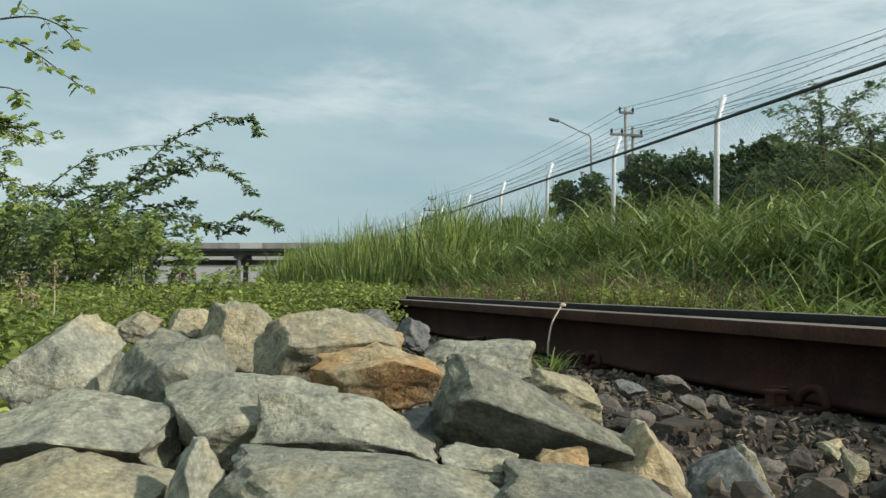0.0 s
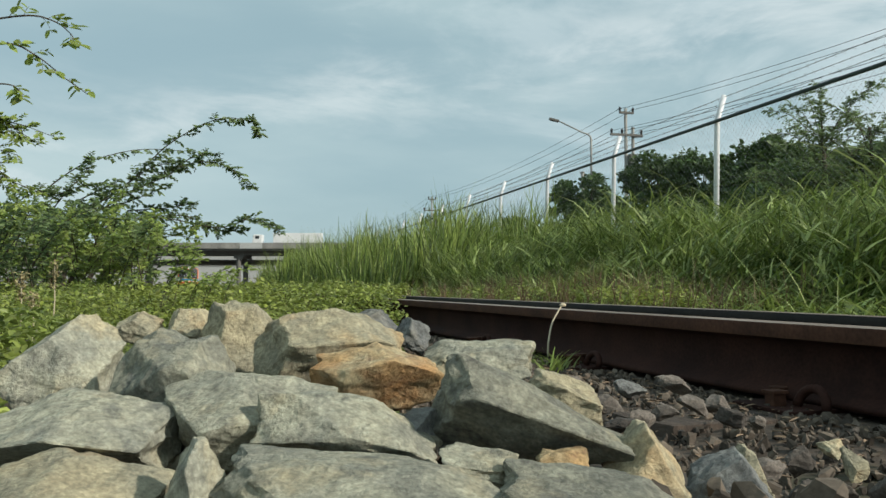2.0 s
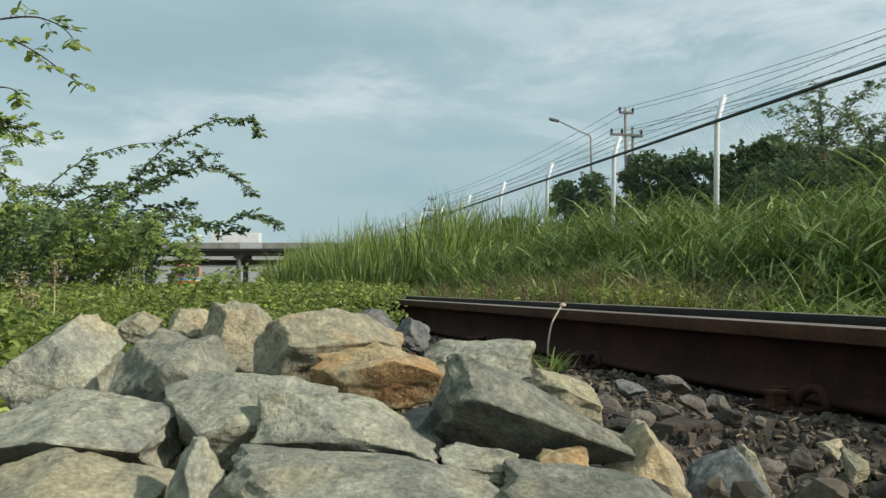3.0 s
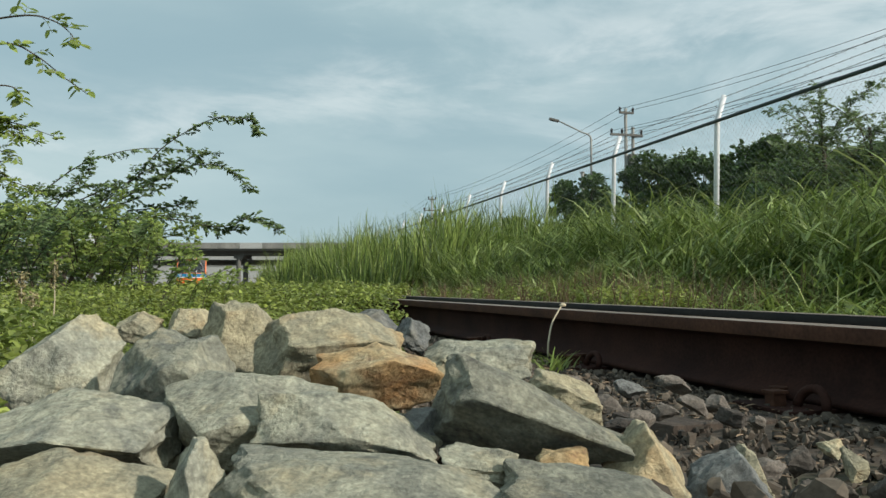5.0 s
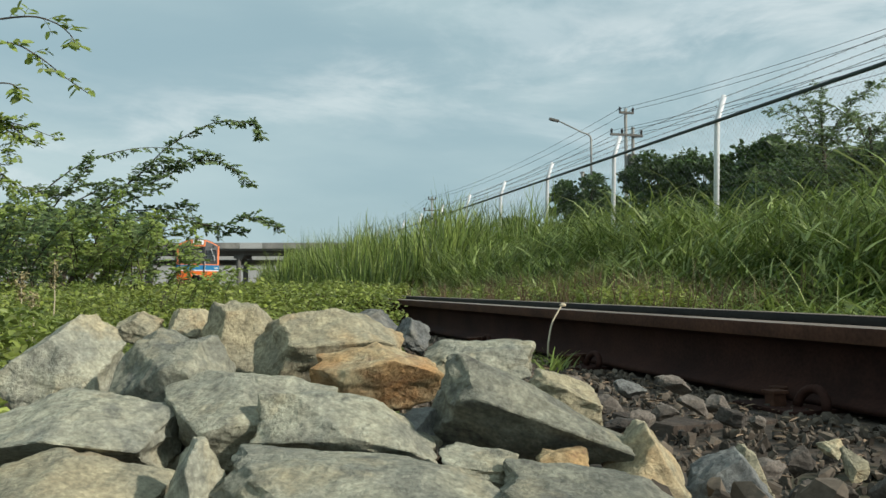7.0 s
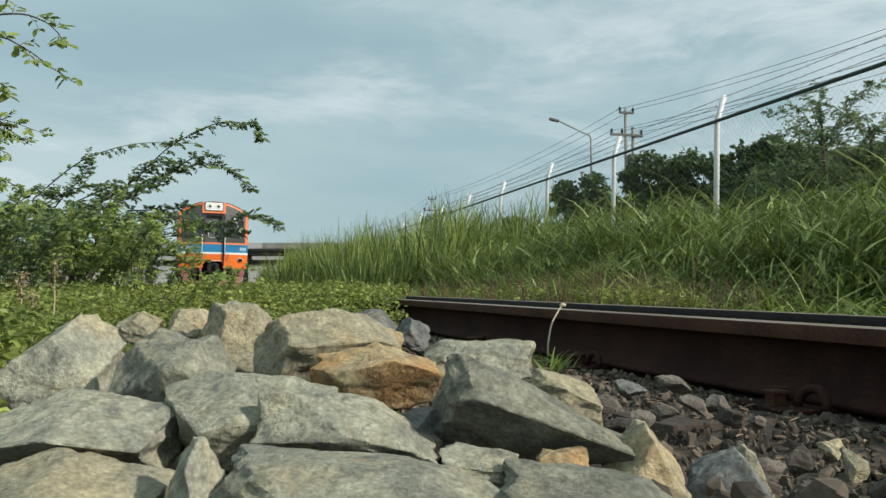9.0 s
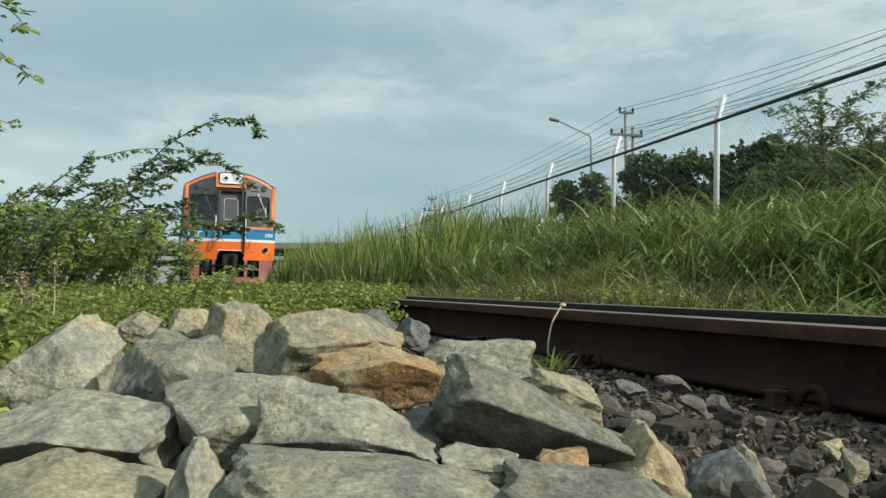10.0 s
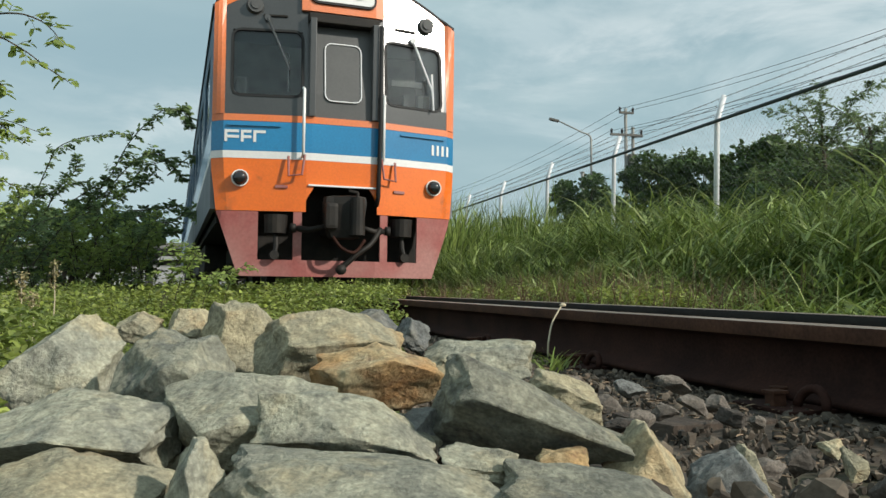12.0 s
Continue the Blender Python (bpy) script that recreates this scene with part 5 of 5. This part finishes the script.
    lot("dark_reeds", 7000, 12.5, 36.0, 3.3, 7.6, tall, (0.018, 0.036), (0.02, 0.2), (0.03, 0.4), M_GRASS, "green reed grass along the track", "reeds")
    lot("seed_grass", 2600, 3.6, 9.5, 2.70, 3.7, lambda s, u: 0.42 + 0 * s, (0.005, 0.010), (0.05, 0.3), (0.0, 0.3), M_SEED, "low reddish seeding grass beside the rail")


def build_creepers():
    rng = np.random.default_rng(12)
    pts, sizes = [], []
    for n, y0, y1, size, hmax in ((60000, 0.75, 5.5, 0.020, 0.17), (70000, 4.0, 14.0, 0.027, 0.30), (26000, 13.0, 45.0, 0.085, 0.42)):
        y = y0 + (y1 - y0) * rng.random(n) ** 1.1
        x = rng.uniform(-0.74, 0.30, n) * (y + 0.5)
        s, u = along(x, y)
        clump = 0.5 + 0.5 * np.sin(x * 3.1 + 1.3 * np.sin(y * 2.3)) * np.sin(y * 1.9 + 1.1 * np.sin(x * 1.7))
        top = hmax * (0.40 + 0.60 * clump) * (0.35 + 0.65 * smooth_step(0.8, 2.6, y))
        top = top + 0.10 * smooth_step(-0.42, -0.52, x / y) * smooth_step(0.9, 1.6, y) * smooth_step(4.0, 2.5, y)
        # thick growth over the rails where the track goes under
        over = smooth_step(3.2, 4.2, s) * smooth_step(0.5, 0.9, u) * smooth_step(3.3, 2.9, u)
        top = np.maximum(top, (0.235 + 0.03 * clump) * over)
        edge = -0.055 + 0.012 * np.sin(y * 7) + 0.05 * smooth_step(8.0, 11.0, s)
        keep = (u < 3.4) & ~((x / y > edge) & (u > 0.15) & (u < 2.75 + 0.1 * np.sin(s * 5)))
        keep &= ~((np.abs(x + 0.08) < 0.36 + 0.0 * y) & (y < 0.95))
        h = top * np.sqrt(rng.random(n))
        p = np.stack([x, y, ground_z(x, y) + h], -1)[keep]
        pts.append(p)
        sizes.append(size * rng.uniform(0.6, 1.4, len(p)))
    # the same growth beside and behind
    n = 22000
    x, y = rng.uniform(-9, 2.0, n), rng.uniform(-7, 10, n)
    s, u = along(x, y)
    far = (u < 0.0) & ((x / np.maximum(y, 0.1) < -0.70) | (y < 0.6)) & (np.hypot(x, y) > 1.1)
    p = np.stack([x, y, ground_z(x, y) + 0.16 * np.sqrt(rng.random(n))], -1)[far]
    pts.append(p)
    sizes.append(0.05 * rng.uniform(0.6, 1.4, len(p)))
    ob = new("creepers", leaves("creepers", np.concatenate(pts), np.concatenate(sizes), M_CREEPER, rng, 0.62, 0.35))
    tagged(ob, "low yellow-green creeping plants over ground and track", "ground cover", kind="stuff")


def ray_point(px, py, depth):
    """A place straight ahead by depth, px and py to the side and up as shares of it."""
    return Vector((px * depth, depth, EYE[2] + py * depth))


SWAY = []


def shrub_branch(shrub, points, rng, leaf, spacing, mat, thick=0.006, twig=0.10, amount=1.0, pairs=6, fold=0.0):
    """A bending branch with short side twigs that carry rows of leaflets; its origin is at its root."""
    line = curve_points(points, 8)
    root = line[0].copy()
    line = [p - root for p in line]
    bm = bmesh.new()
    tube(bm, line, thick, thick * 0.3, 6)
    spots, aims = [], []
    length = sum((b - a).length for a, b in zip(line, line[1:]))
    count = max(4, int(length / spacing))
    for k in range(count):
        f = (k + rng.random()) / count
        i = min(int(f * (len(line) - 1)), len(line) - 2)
        d = (line[i + 1] - line[i]).normalized()
        at = line[i].lerp(line[i + 1], f * (len(line) - 1) - i)
        side = (d.cross(Vector(rng.normal(size=3)))).normalized()
        way = (side * 0.9 + d * 0.7 + Vector((0, 0, -0.1))).normalized()
        end = at + way * twig * rng.uniform(0.5, 1.2) * (1.15 - 0.5 * f)
        mid = at.lerp(end, 0.5) + Vector((0, 0, 0.008))
        tube(bm, [at, mid, end], thick * 0.28, thick * 0.12, 4)
        flat = way.cross(Vector((0, 0, 1))).normalized()
        for j in range(pairs):
            g = (j + 0.6) / pairs
            c = at.lerp(end, g)
            for sgn in (-1, 1):
                spots.append(c)
                aims.append(flat * sgn + way * 0.5 + Vector((0, 0, -0.15)))
    b = part("branch", bm, M_BARK, shrub)
    b.location = root
    p = np.array([v[:] for v in spots])
    aim = np.array([v[:] for v in aims])
    lv = new("foliage", leaves("foliage", p, leaf * rng.uniform(0.7, 1.3, len(p)), mat, rng, 0.45, 0.5, aim, 1.0))
    lv.parent = b
    tagged(lv, kind="stuff")
    SWAY.append((b, root.copy(), amount, rng.uniform(0, 6.28), fold))
    return b


def P(x, y, depth):
    """Side and height of a place as thousandths of its depth, and the depth."""
    return ray_point(x / 1000, y / 1000, depth)


def build_shrub():
    rng = np.random.default_rng(21)
    shrub = thing("thorny_tree", "sprawling green thorn tree with long arching feathery branches", "tree")
    for k in range(7):
        a = Vector((-8.6 + rng.uniform(-1.2, 1.6), 16.8 + rng.uniform(-1.0, 1.0), -0.25))
        b = a + Vector((rng.uniform(-0.8, 1.4), rng.uniform(-0.6, 0.4), rng.uniform(1.2, 2.2)))
        part("stem", tube(bmesh.new(), [a, a.lerp(b, 0.5) + Vector((0.2, 0, 0.12)), b], 0.06, 0.03, 7), M_BARK, shrub)
    Q = lambda x, y, d: P(x, y, d * 4.2)
    arcs = [
        [Q(-470, 85, 3.95), Q(-400, 130, 3.9), Q(-350, 178, 3.85), Q(-290, 210, 3.8), Q(-248, 208, 3.75), Q(-231, 190, 3.75)],
        [Q(-455, 85, 4.0), Q(-385, 122, 3.9), Q(-330, 150, 3.85), Q(-280, 152, 3.8), Q(-238, 118, 3.8)],
        [Q(-430, 85, 3.9), Q(-350, 86, 3.8), Q(-285, 76, 3.75), Q(-240, 88, 3.7), Q(-206, 72, 3.7)],
        [Q(-440, 60, 4.0), Q(-390, 82, 3.9), Q(-330, 88, 3.85), Q(-285, 70, 3.8), Q(-248, 68, 3.75)],
        [Q(-400, 95, 4.1), Q(-350, 98, 4.0), Q(-312, 104, 3.9)],
        [Q(-520, 110, 4.2), Q(-470, 150, 4.1), Q(-430, 168, 4.0), Q(-380, 178, 4.0), Q(-310, 176, 4.0)],
        [Q(-520, 60, 4.0), Q(-480, 115, 3.9), Q(-455, 140, 3.9), Q(-448, 160, 3.9)],
        [Q(-500, 60, 3.9), Q(-440, 95, 3.8), Q(-400, 108, 3.8), Q(-350, 128, 3.8)],
        [Q(-480, 90, 3.9), Q(-430, 108, 3.8), Q(-390, 122, 3.8), Q(-345, 140, 3.8)],
        [Q(-400, 130, 3.9), Q(-370, 150, 3.85), Q(-335, 156, 3.8)],
        [Q(-560, 60, 4.0), Q(-510, 100, 3.9), Q(-470, 122, 3.9), Q(-430, 130, 3.9)],
        [Q(-350, 140, 3.9), Q(-320, 162, 3.85), Q(-288, 168, 3.8)],
        [Q(-480, 100, 3.9), Q(-440, 118, 3.8), Q(-410, 132, 3.8)],
        [Q(-560, 90, 4.0), Q(-520, 118, 3.9), Q(-490, 120, 3.9)],
    ]
    for k, pts in enumerate(arcs):
        fold = 28.0 if k in (0, 1, 2, 3, 5) else 12.0
        thin = k == 5
        shrub_branch(shrub, pts, rng, 0.10, 0.17 if thin else 0.075, M_LEAF, 0.015, 0.21, 0.9, 5, fold)
    # the dense lower mass; its lighter leaf colour imitates sun on it
    for k in range(104):
        x0 = rng.uniform(-640, -372)
        z0 = rng.uniform(-15, 40)
        d = rng.uniform(2.6, 3.3) if k % 2 else rng.uniform(3.4, 4.7)
        limit = 70 + 0.24 * (-330 - x0)
        tip = (min(x0 + rng.uniform(-40, 90), -362), min(z0 + rng.uniform(25, 95), limit + rng.uniform(-18, 8)))
        pts = [Q(x0, z0 - 14, d), Q((x0 + tip[0]) / 2, (z0 + tip[1]) / 2 + 10, d - 0.1), Q(*tip, d - 0.2)]
        light = x0 > -500 and k % 5 or k % 3 == 0
        shrub_branch(shrub, pts, rng, 0.024 * d, 0.085, M_LEAF_LIGHT if light else M_LEAF, 0.010, 0.085 * d, 0.4, 7, 0.0)
    for pts in ([Q(-400, 40, 3.9), Q(-350, 62, 3.8), Q(-305, 58, 3.7)], [Q(-400, 55, 3.9), Q(-345, 72, 3.8), Q(-312, 74, 3.7)], [Q(-410, 30, 3.8), Q(-360, 50, 3.7), Q(-318, 50, 3.6)]):
        shrub_branch(shrub, pts, rng, 0.09, 0.10, M_LEAF_LIGHT, 0.010, 0.20, 0.6, 5, 24.0)
    # thin vines that climb beside the track, close to the eye
    vines = thing("climbing_vines", "thin yellow-green vines climbing beside the track", "vine")
    for k in range(12):
        x0 = rng.uniform(-360, -262)
        top = rng.uniform(10, 55) * (1 - 0.4 * (x0 + 360) / 98)
        d = rng.uniform(4.2, 4.8)
        pts = [P(x0 - 20, -55, d), P(x0 - 6, top * 0.4 - 10, d), P(x0 + 12, top, d - 0.05), P(x0 + 26, top - 4, d - 0.1)]
        shrub_branch(vines, pts, rng, 0.028, 0.035, M_LEAF_LIGHT, 0.003, 0.05, 0.6, 3, 2.0)


def build_overhang():
    """A lighter shrub close by whose twigs hang in from the side."""
    rng = np.random.default_rng(22)
    shrub = thing("overhanging_shrub", "yellow-green leafy twigs hanging in from beside the track", "shrub")
    part("stem", tube(bmesh.new(), [(-2.2, 2.3, -0.05), (-2.0, 2.35, 0.5), (-1.7, 2.4, 1.0), (-1.75, 2.4, 1.4)], 0.02, 0.008, 7), M_BARK, shrub)
    for pts in (
        [P(-640, 330, 2.4), P(-540, 345, 2.4), P(-500, 338, 2.4), P(-478, 322, 2.4), P(-470, 308, 2.4)],
        [P(-640, 300, 2.4), P(-560, 312, 2.4), P(-520, 296, 2.4), P(-485, 270, 2.4), P(-453, 248, 2.4)],
        [P(-640, 250, 2.4), P(-560, 256, 2.4), P(-535, 242, 2.4)],
    ):
        shrub_branch(shrub, pts, rng, 0.036, 0.042, M_LEAF_LIGHT, 0.0035, 0.05, 1.6, 2)
    for k in range(12):
        x0, z0 = -640 + rng.uniform(-10, 40), (182 if k % 3 else 140) + rng.uniform(-18, 26)
        pts = [P(x0, z0, 2.9), P(x0 + 45, z0 + rng.uniform(0, 25), 2.9), P(x0 + rng.uniform(60, 120), z0 + rng.uniform(-20, 15), 2.9)]
        shrub_branch(shrub, pts, rng, 0.021, 0.022, M_LEAF_LIGHT, 0.003, 0.06, 1.2, 6)


def tree(name, x, y, base_z, height, spread, rng, label, mat=None, leaf=0.16, count=5200, lobes=14):
    t = thing(name, label, "tree", "trees behind the fence")
    trunk = bmesh.new()
    top = Vector((x + rng.uniform(-0.2, 0.2), y, base_z + height * 0.62))
    tube(trunk, [(x, y, base_z - 0.2), (x + 0.1, y, base_z + height * 0.3), top], 0.04 * height ** 0.8, 0.04, 9)
    part("trunk", trunk, M_BARK, t)
    pts, n = [], count // lobes
    limbs = bmesh.new()
    for k in range(lobes):
        a = rng.uniform(0, 6.28)
        r = spread * math.sqrt(rng.random()) * 0.8
        c = Vector((x + math.cos(a) * r, y + math.sin(a) * r, base_z + height * (0.42 + 0.48 * rng.random() * (1 - 0.4 * r / spread))))
        tube(limbs, [(x, y, base_z + height * 0.25), (Vector((x, y, base_z + height * 0.35)) + c) / 2, c], 0.05, 0.015, 5)
        q = rng.normal(size=(n, 3))
        q = q / np.linalg.norm(q, axis=1, keepdims=True) * rng.random((n, 1)) ** 0.45
        pts.append(np.array(c[:]) + q * np.array([0.34, 0.34, 0.22]) * spread * rng.uniform(0.7, 1.25))
    part("limbs", limbs, M_BARK, t)
    p = np.concatenate(pts)
    ob = new("crown", leaves("crown", p, leaf * rng.uniform(0.6, 1.4, len(p)), mat or M_TREE, rng, 0.6, 0.6))
    ob.parent = t
    tagged(ob, kind="stuff")
    return t


def build_trees():
    rng = np.random.default_rng(31)
    dark = "dark green leafy tree behind the fence"
    for px, d, top, spread in ((1040, 32, 300, 1.4), (1010, 36, 335, 1.3), (1200, 28, 242, 1.75), (1240, 27, 262, 1.3), (1160, 29, 268, 1.2),
                               (1335, 22, 258, 1.1), (1365, 20, 225, 0.8), (1305, 23, 298, 0.9), (905, 60, 372, 2.0), (1075, 38, 322, 1.2), (770, 110, 362, 2.6), (1390, 21, 262, 1.2)):
        x = (px - 784) / 1400 * d
        base = float(ground_z(x, d))
        tree("tree", x, d, base, ((506 - top) / 1400 * d + 0.25 - base) * 1.12, spread, rng, dark, count=7500, lobes=24)
    for px, d, top, spread in ((1480, 16, 240, 1.2), (1550, 15, 222, 1.3), (1630, 14, 230, 1.4), (1425, 17, 268, 1.1), (1515, 16, 262, 1.3)):
        x = (px - 784) / 1400 * d
        base = float(ground_z(x, d))
        tree("tree", x, d, base, ((506 - top) / 1400 * d + 0.25 - base) * 1.06, spread, rng, dark, None, 0.11, 7500, 22)
    for px, d, top in ((1460, 13.0, 180), (1545, 12.0, 185), (1640, 11.5, 190), (1500, 14.5, 250), (1420, 15.0, 290)):
        x = (px - 784) / 1400 * d
        base = float(ground_z(x, d))
        height = ((506 - top) / 1400 * d + 0.25 - base) * 1.16
        t = thing("feathery_tree", "light feathery green tree leaning over the fence", "tree", "trees behind the fence")
        part("trunk", tube(bmesh.new(), [(x, d, base - 0.2), (x + 0.06, d, base + height * 0.4), (x, d, base + height * 0.75)], 0.05, 0.02, 8), M_BARK, t)
        for k in range(26):
            a, f = rng.uniform(0, 6.28), rng.uniform(0.30, 0.95)
            reach = rng.uniform(0.6, 1.45) * (1.25 - 0.5 * f)
            root = Vector((x, d, base + height * f * 0.72))
            tip = root + Vector((math.cos(a) * reach, math.sin(a) * reach, height * 0.20 * rng.uniform(0.5, 1.4)))
            mid = root.lerp(tip, 0.55) + Vector((0, 0, 0.16))
            shrub_branch(t, [root, mid, tip], rng, 0.050, 0.050, M_LEAF, 0.008, 0.20, 0.35, 7)


build_bank_grass()
build_creepers()
build_shrub()
build_overhang()
build_trees()


def build_weeds():
    """The dry stem hooked over the rail, and small weeds by the fastenings."""
    stem = thing("dry_stem", "pale dry grass stem bent over the rail", "weed")
    base, top = track(2.27, 1.12, 0.024), track(2.33, 1.20, 0.185)
    pts = curve_points([base, base + Vector((0.002, 0, 0.05)), base.lerp(top, 0.6) + Vector((-0.012, 0, 0.012)), top], 6)
    part("stalk", tube(bmesh.new(), pts, 0.0034, 0.0026, 6), M_DRY, stem, smooth=True)
    bm = bmesh.new()
    bmesh.ops.create_icosphere(bm, subdivisions=2, radius=0.008, matrix=Matrix.Translation(top + Vector((0.004, 0, 0.002))) @ Matrix.Diagonal((1.4, 1, 0.8, 1)))
    part("seed_head", bm, M_DRY, stem)
    rng = np.random.default_rng(41)
    for s, u, tall in ((2.02, 1.04, 0.085), (2.28, 1.06, 0.07), (2.42, 1.08, 0.06), (1.97, 0.98, 0.09), (2.15, 1.06, 0.06), (2.2, 0.98, 0.06)):
        at = track(s, u, 0.0)
        n = 16
        h = rng.uniform(0.5, 1.0, n) * tall
        x, y = at.x + rng.normal(0, 0.012, n), at.y + rng.normal(0, 0.012, n)
        w = new("small_weed", blades("small_weed", x, y, np.full(n, 0.0), h, rng.uniform(0.004, 0.009, n), rng.uniform(0, 6.28, n), h * 0.5, h * rng.uniform(0.1, 0.7, n), M_REED))
        tagged(w, "small green weed tuft among the gravel", "weed", kind="stuff")


    for x, y, tall in ((-1.365, 2.55, 0.285), (-1.44, 2.92, 0.33), (-1.30, 2.50, 0.22)):
        spike = thing("seed_spike", "pale brown seeding spike standing among creepers", "weed", "seed spikes in the creepers")
        part("stalk", tube(bmesh.new(), [(x, y, -0.03), (x + 0.01, y, tall * 0.6), (x + 0.006, y, tall)], 0.003, 0.002, 5), M_DRY, spike)
        q = np.stack([x + 0.006 + rng.normal(0, 0.009, 150), y + rng.normal(0, 0.009, 150), tall * rng.uniform(0.72, 1.04, 150)], -1)
        tuft = new("seed_head", leaves("seed_head", q, rng.uniform(0.007, 0.013, 150), M_SPIKE, rng, 0.6, 1.0))
        tuft.parent = spike
        tagged(tuft, kind="stuff")


build_weeds()


def build_litter():
    """Dry flakes of bark and straw that lie on the dust between heap and rail."""
    rng = np.random.default_rng(51)
    n = 1500
    s, u = rng.uniform(0.5, 2.6, n), rng.uniform(0.35, 1.10, n)
    x, y = DX * s + DY * u, DY * s - DX * u
    z = np.maximum(heap_z(x, y) - 0.02, ground_z(x, y)) + rng.uniform(0.006, 0.022, n)
    ob = new("dry_litter", leaves("dry_litter", np.stack([x, y, z], -1), rng.uniform(0.008, 0.024, n), M_LITTER, rng, 0.24, 0.12))
    tagged(ob, "brown dry bark flakes and straw bits on dust", "litter", kind="stuff")


build_litter()


def motions():
    # seconds, metres ahead of the eye, metres to the side, height of the rail head above the near track
    rows = []
    for t, ahead, sx, dz in ((0.0, 140, -0.322, -0.80), (2.5, 106, -0.322, -0.75), (3.2, 97, -0.3215, -0.70), (4.8, 80.0, -0.3187, -0.62), (5.5, 71.5, -0.3164, -0.54),
                             (6.0, 65.5, -0.3150, -0.48), (6.5, 59.5, -0.3129, -0.42), (7.0, 54.0, -0.3102, -0.37), (8.8, 34.4, -0.2945, -0.10), (9.5, 28.5, -0.2815, -0.02),
                             (10.0, 24.6, -0.2700, 0.0), (10.5, 20.5, -0.2540, 0.0), (11.0, 16.3, -0.2295, 0.0), (11.5, 12.4, -0.1955, 0.0), (12.0, 8.76, -0.1295, 0.0)):
        rows.append((t, pose(sx * ahead, ahead, RAIL_TOP + dz - 0.02, 0, 0.7, math.degrees(TH))))
    walk(TRAIN, rows)
    rows = []
    for t in (0.0, 4.0, 8.0, 12.0):
        rows.append((t, pose((386 - 112 * (t - 2.5) - 784) / 1400 * BRIDGE_Y, BRIDGE_Y + 3.0, 8.72)))
    walk(TRUCK, rows)
    # wind in the branches; those over the track are swept aside as the train comes
    for ob, root, amount, phase, fold in SWAY:
        rows = []
        times = [k * 0.25 for k in range(49)] if fold > 10 else [k * 0.5 for k in range(25)] if amount > 0.5 else [k * 1.0 for k in range(13)]
        for t in times:
            gust = amount * (0.9 * math.sin(t * 2.3 + phase) + 0.6 * math.sin(t * 3.9 + 2 * phase))
            swept = fold * float(smooth_step(10.7, 11.15, t))
            # the twigs close by are drawn aside in the draught before the train
            bend = 0.15 * math.exp(-((t - 10.4) / 0.7) ** 2) + 0.05 * float(smooth_step(8.2, 9.4, t)) if amount > 1.1 else 0.0
            rows.append((t, pose(root.x - bend, root.y, root.z + 0.3 * bend, gust * 0.4, gust + swept * 0.04, gust * 0.5 - swept)))
        walk(ob, rows)


motions()
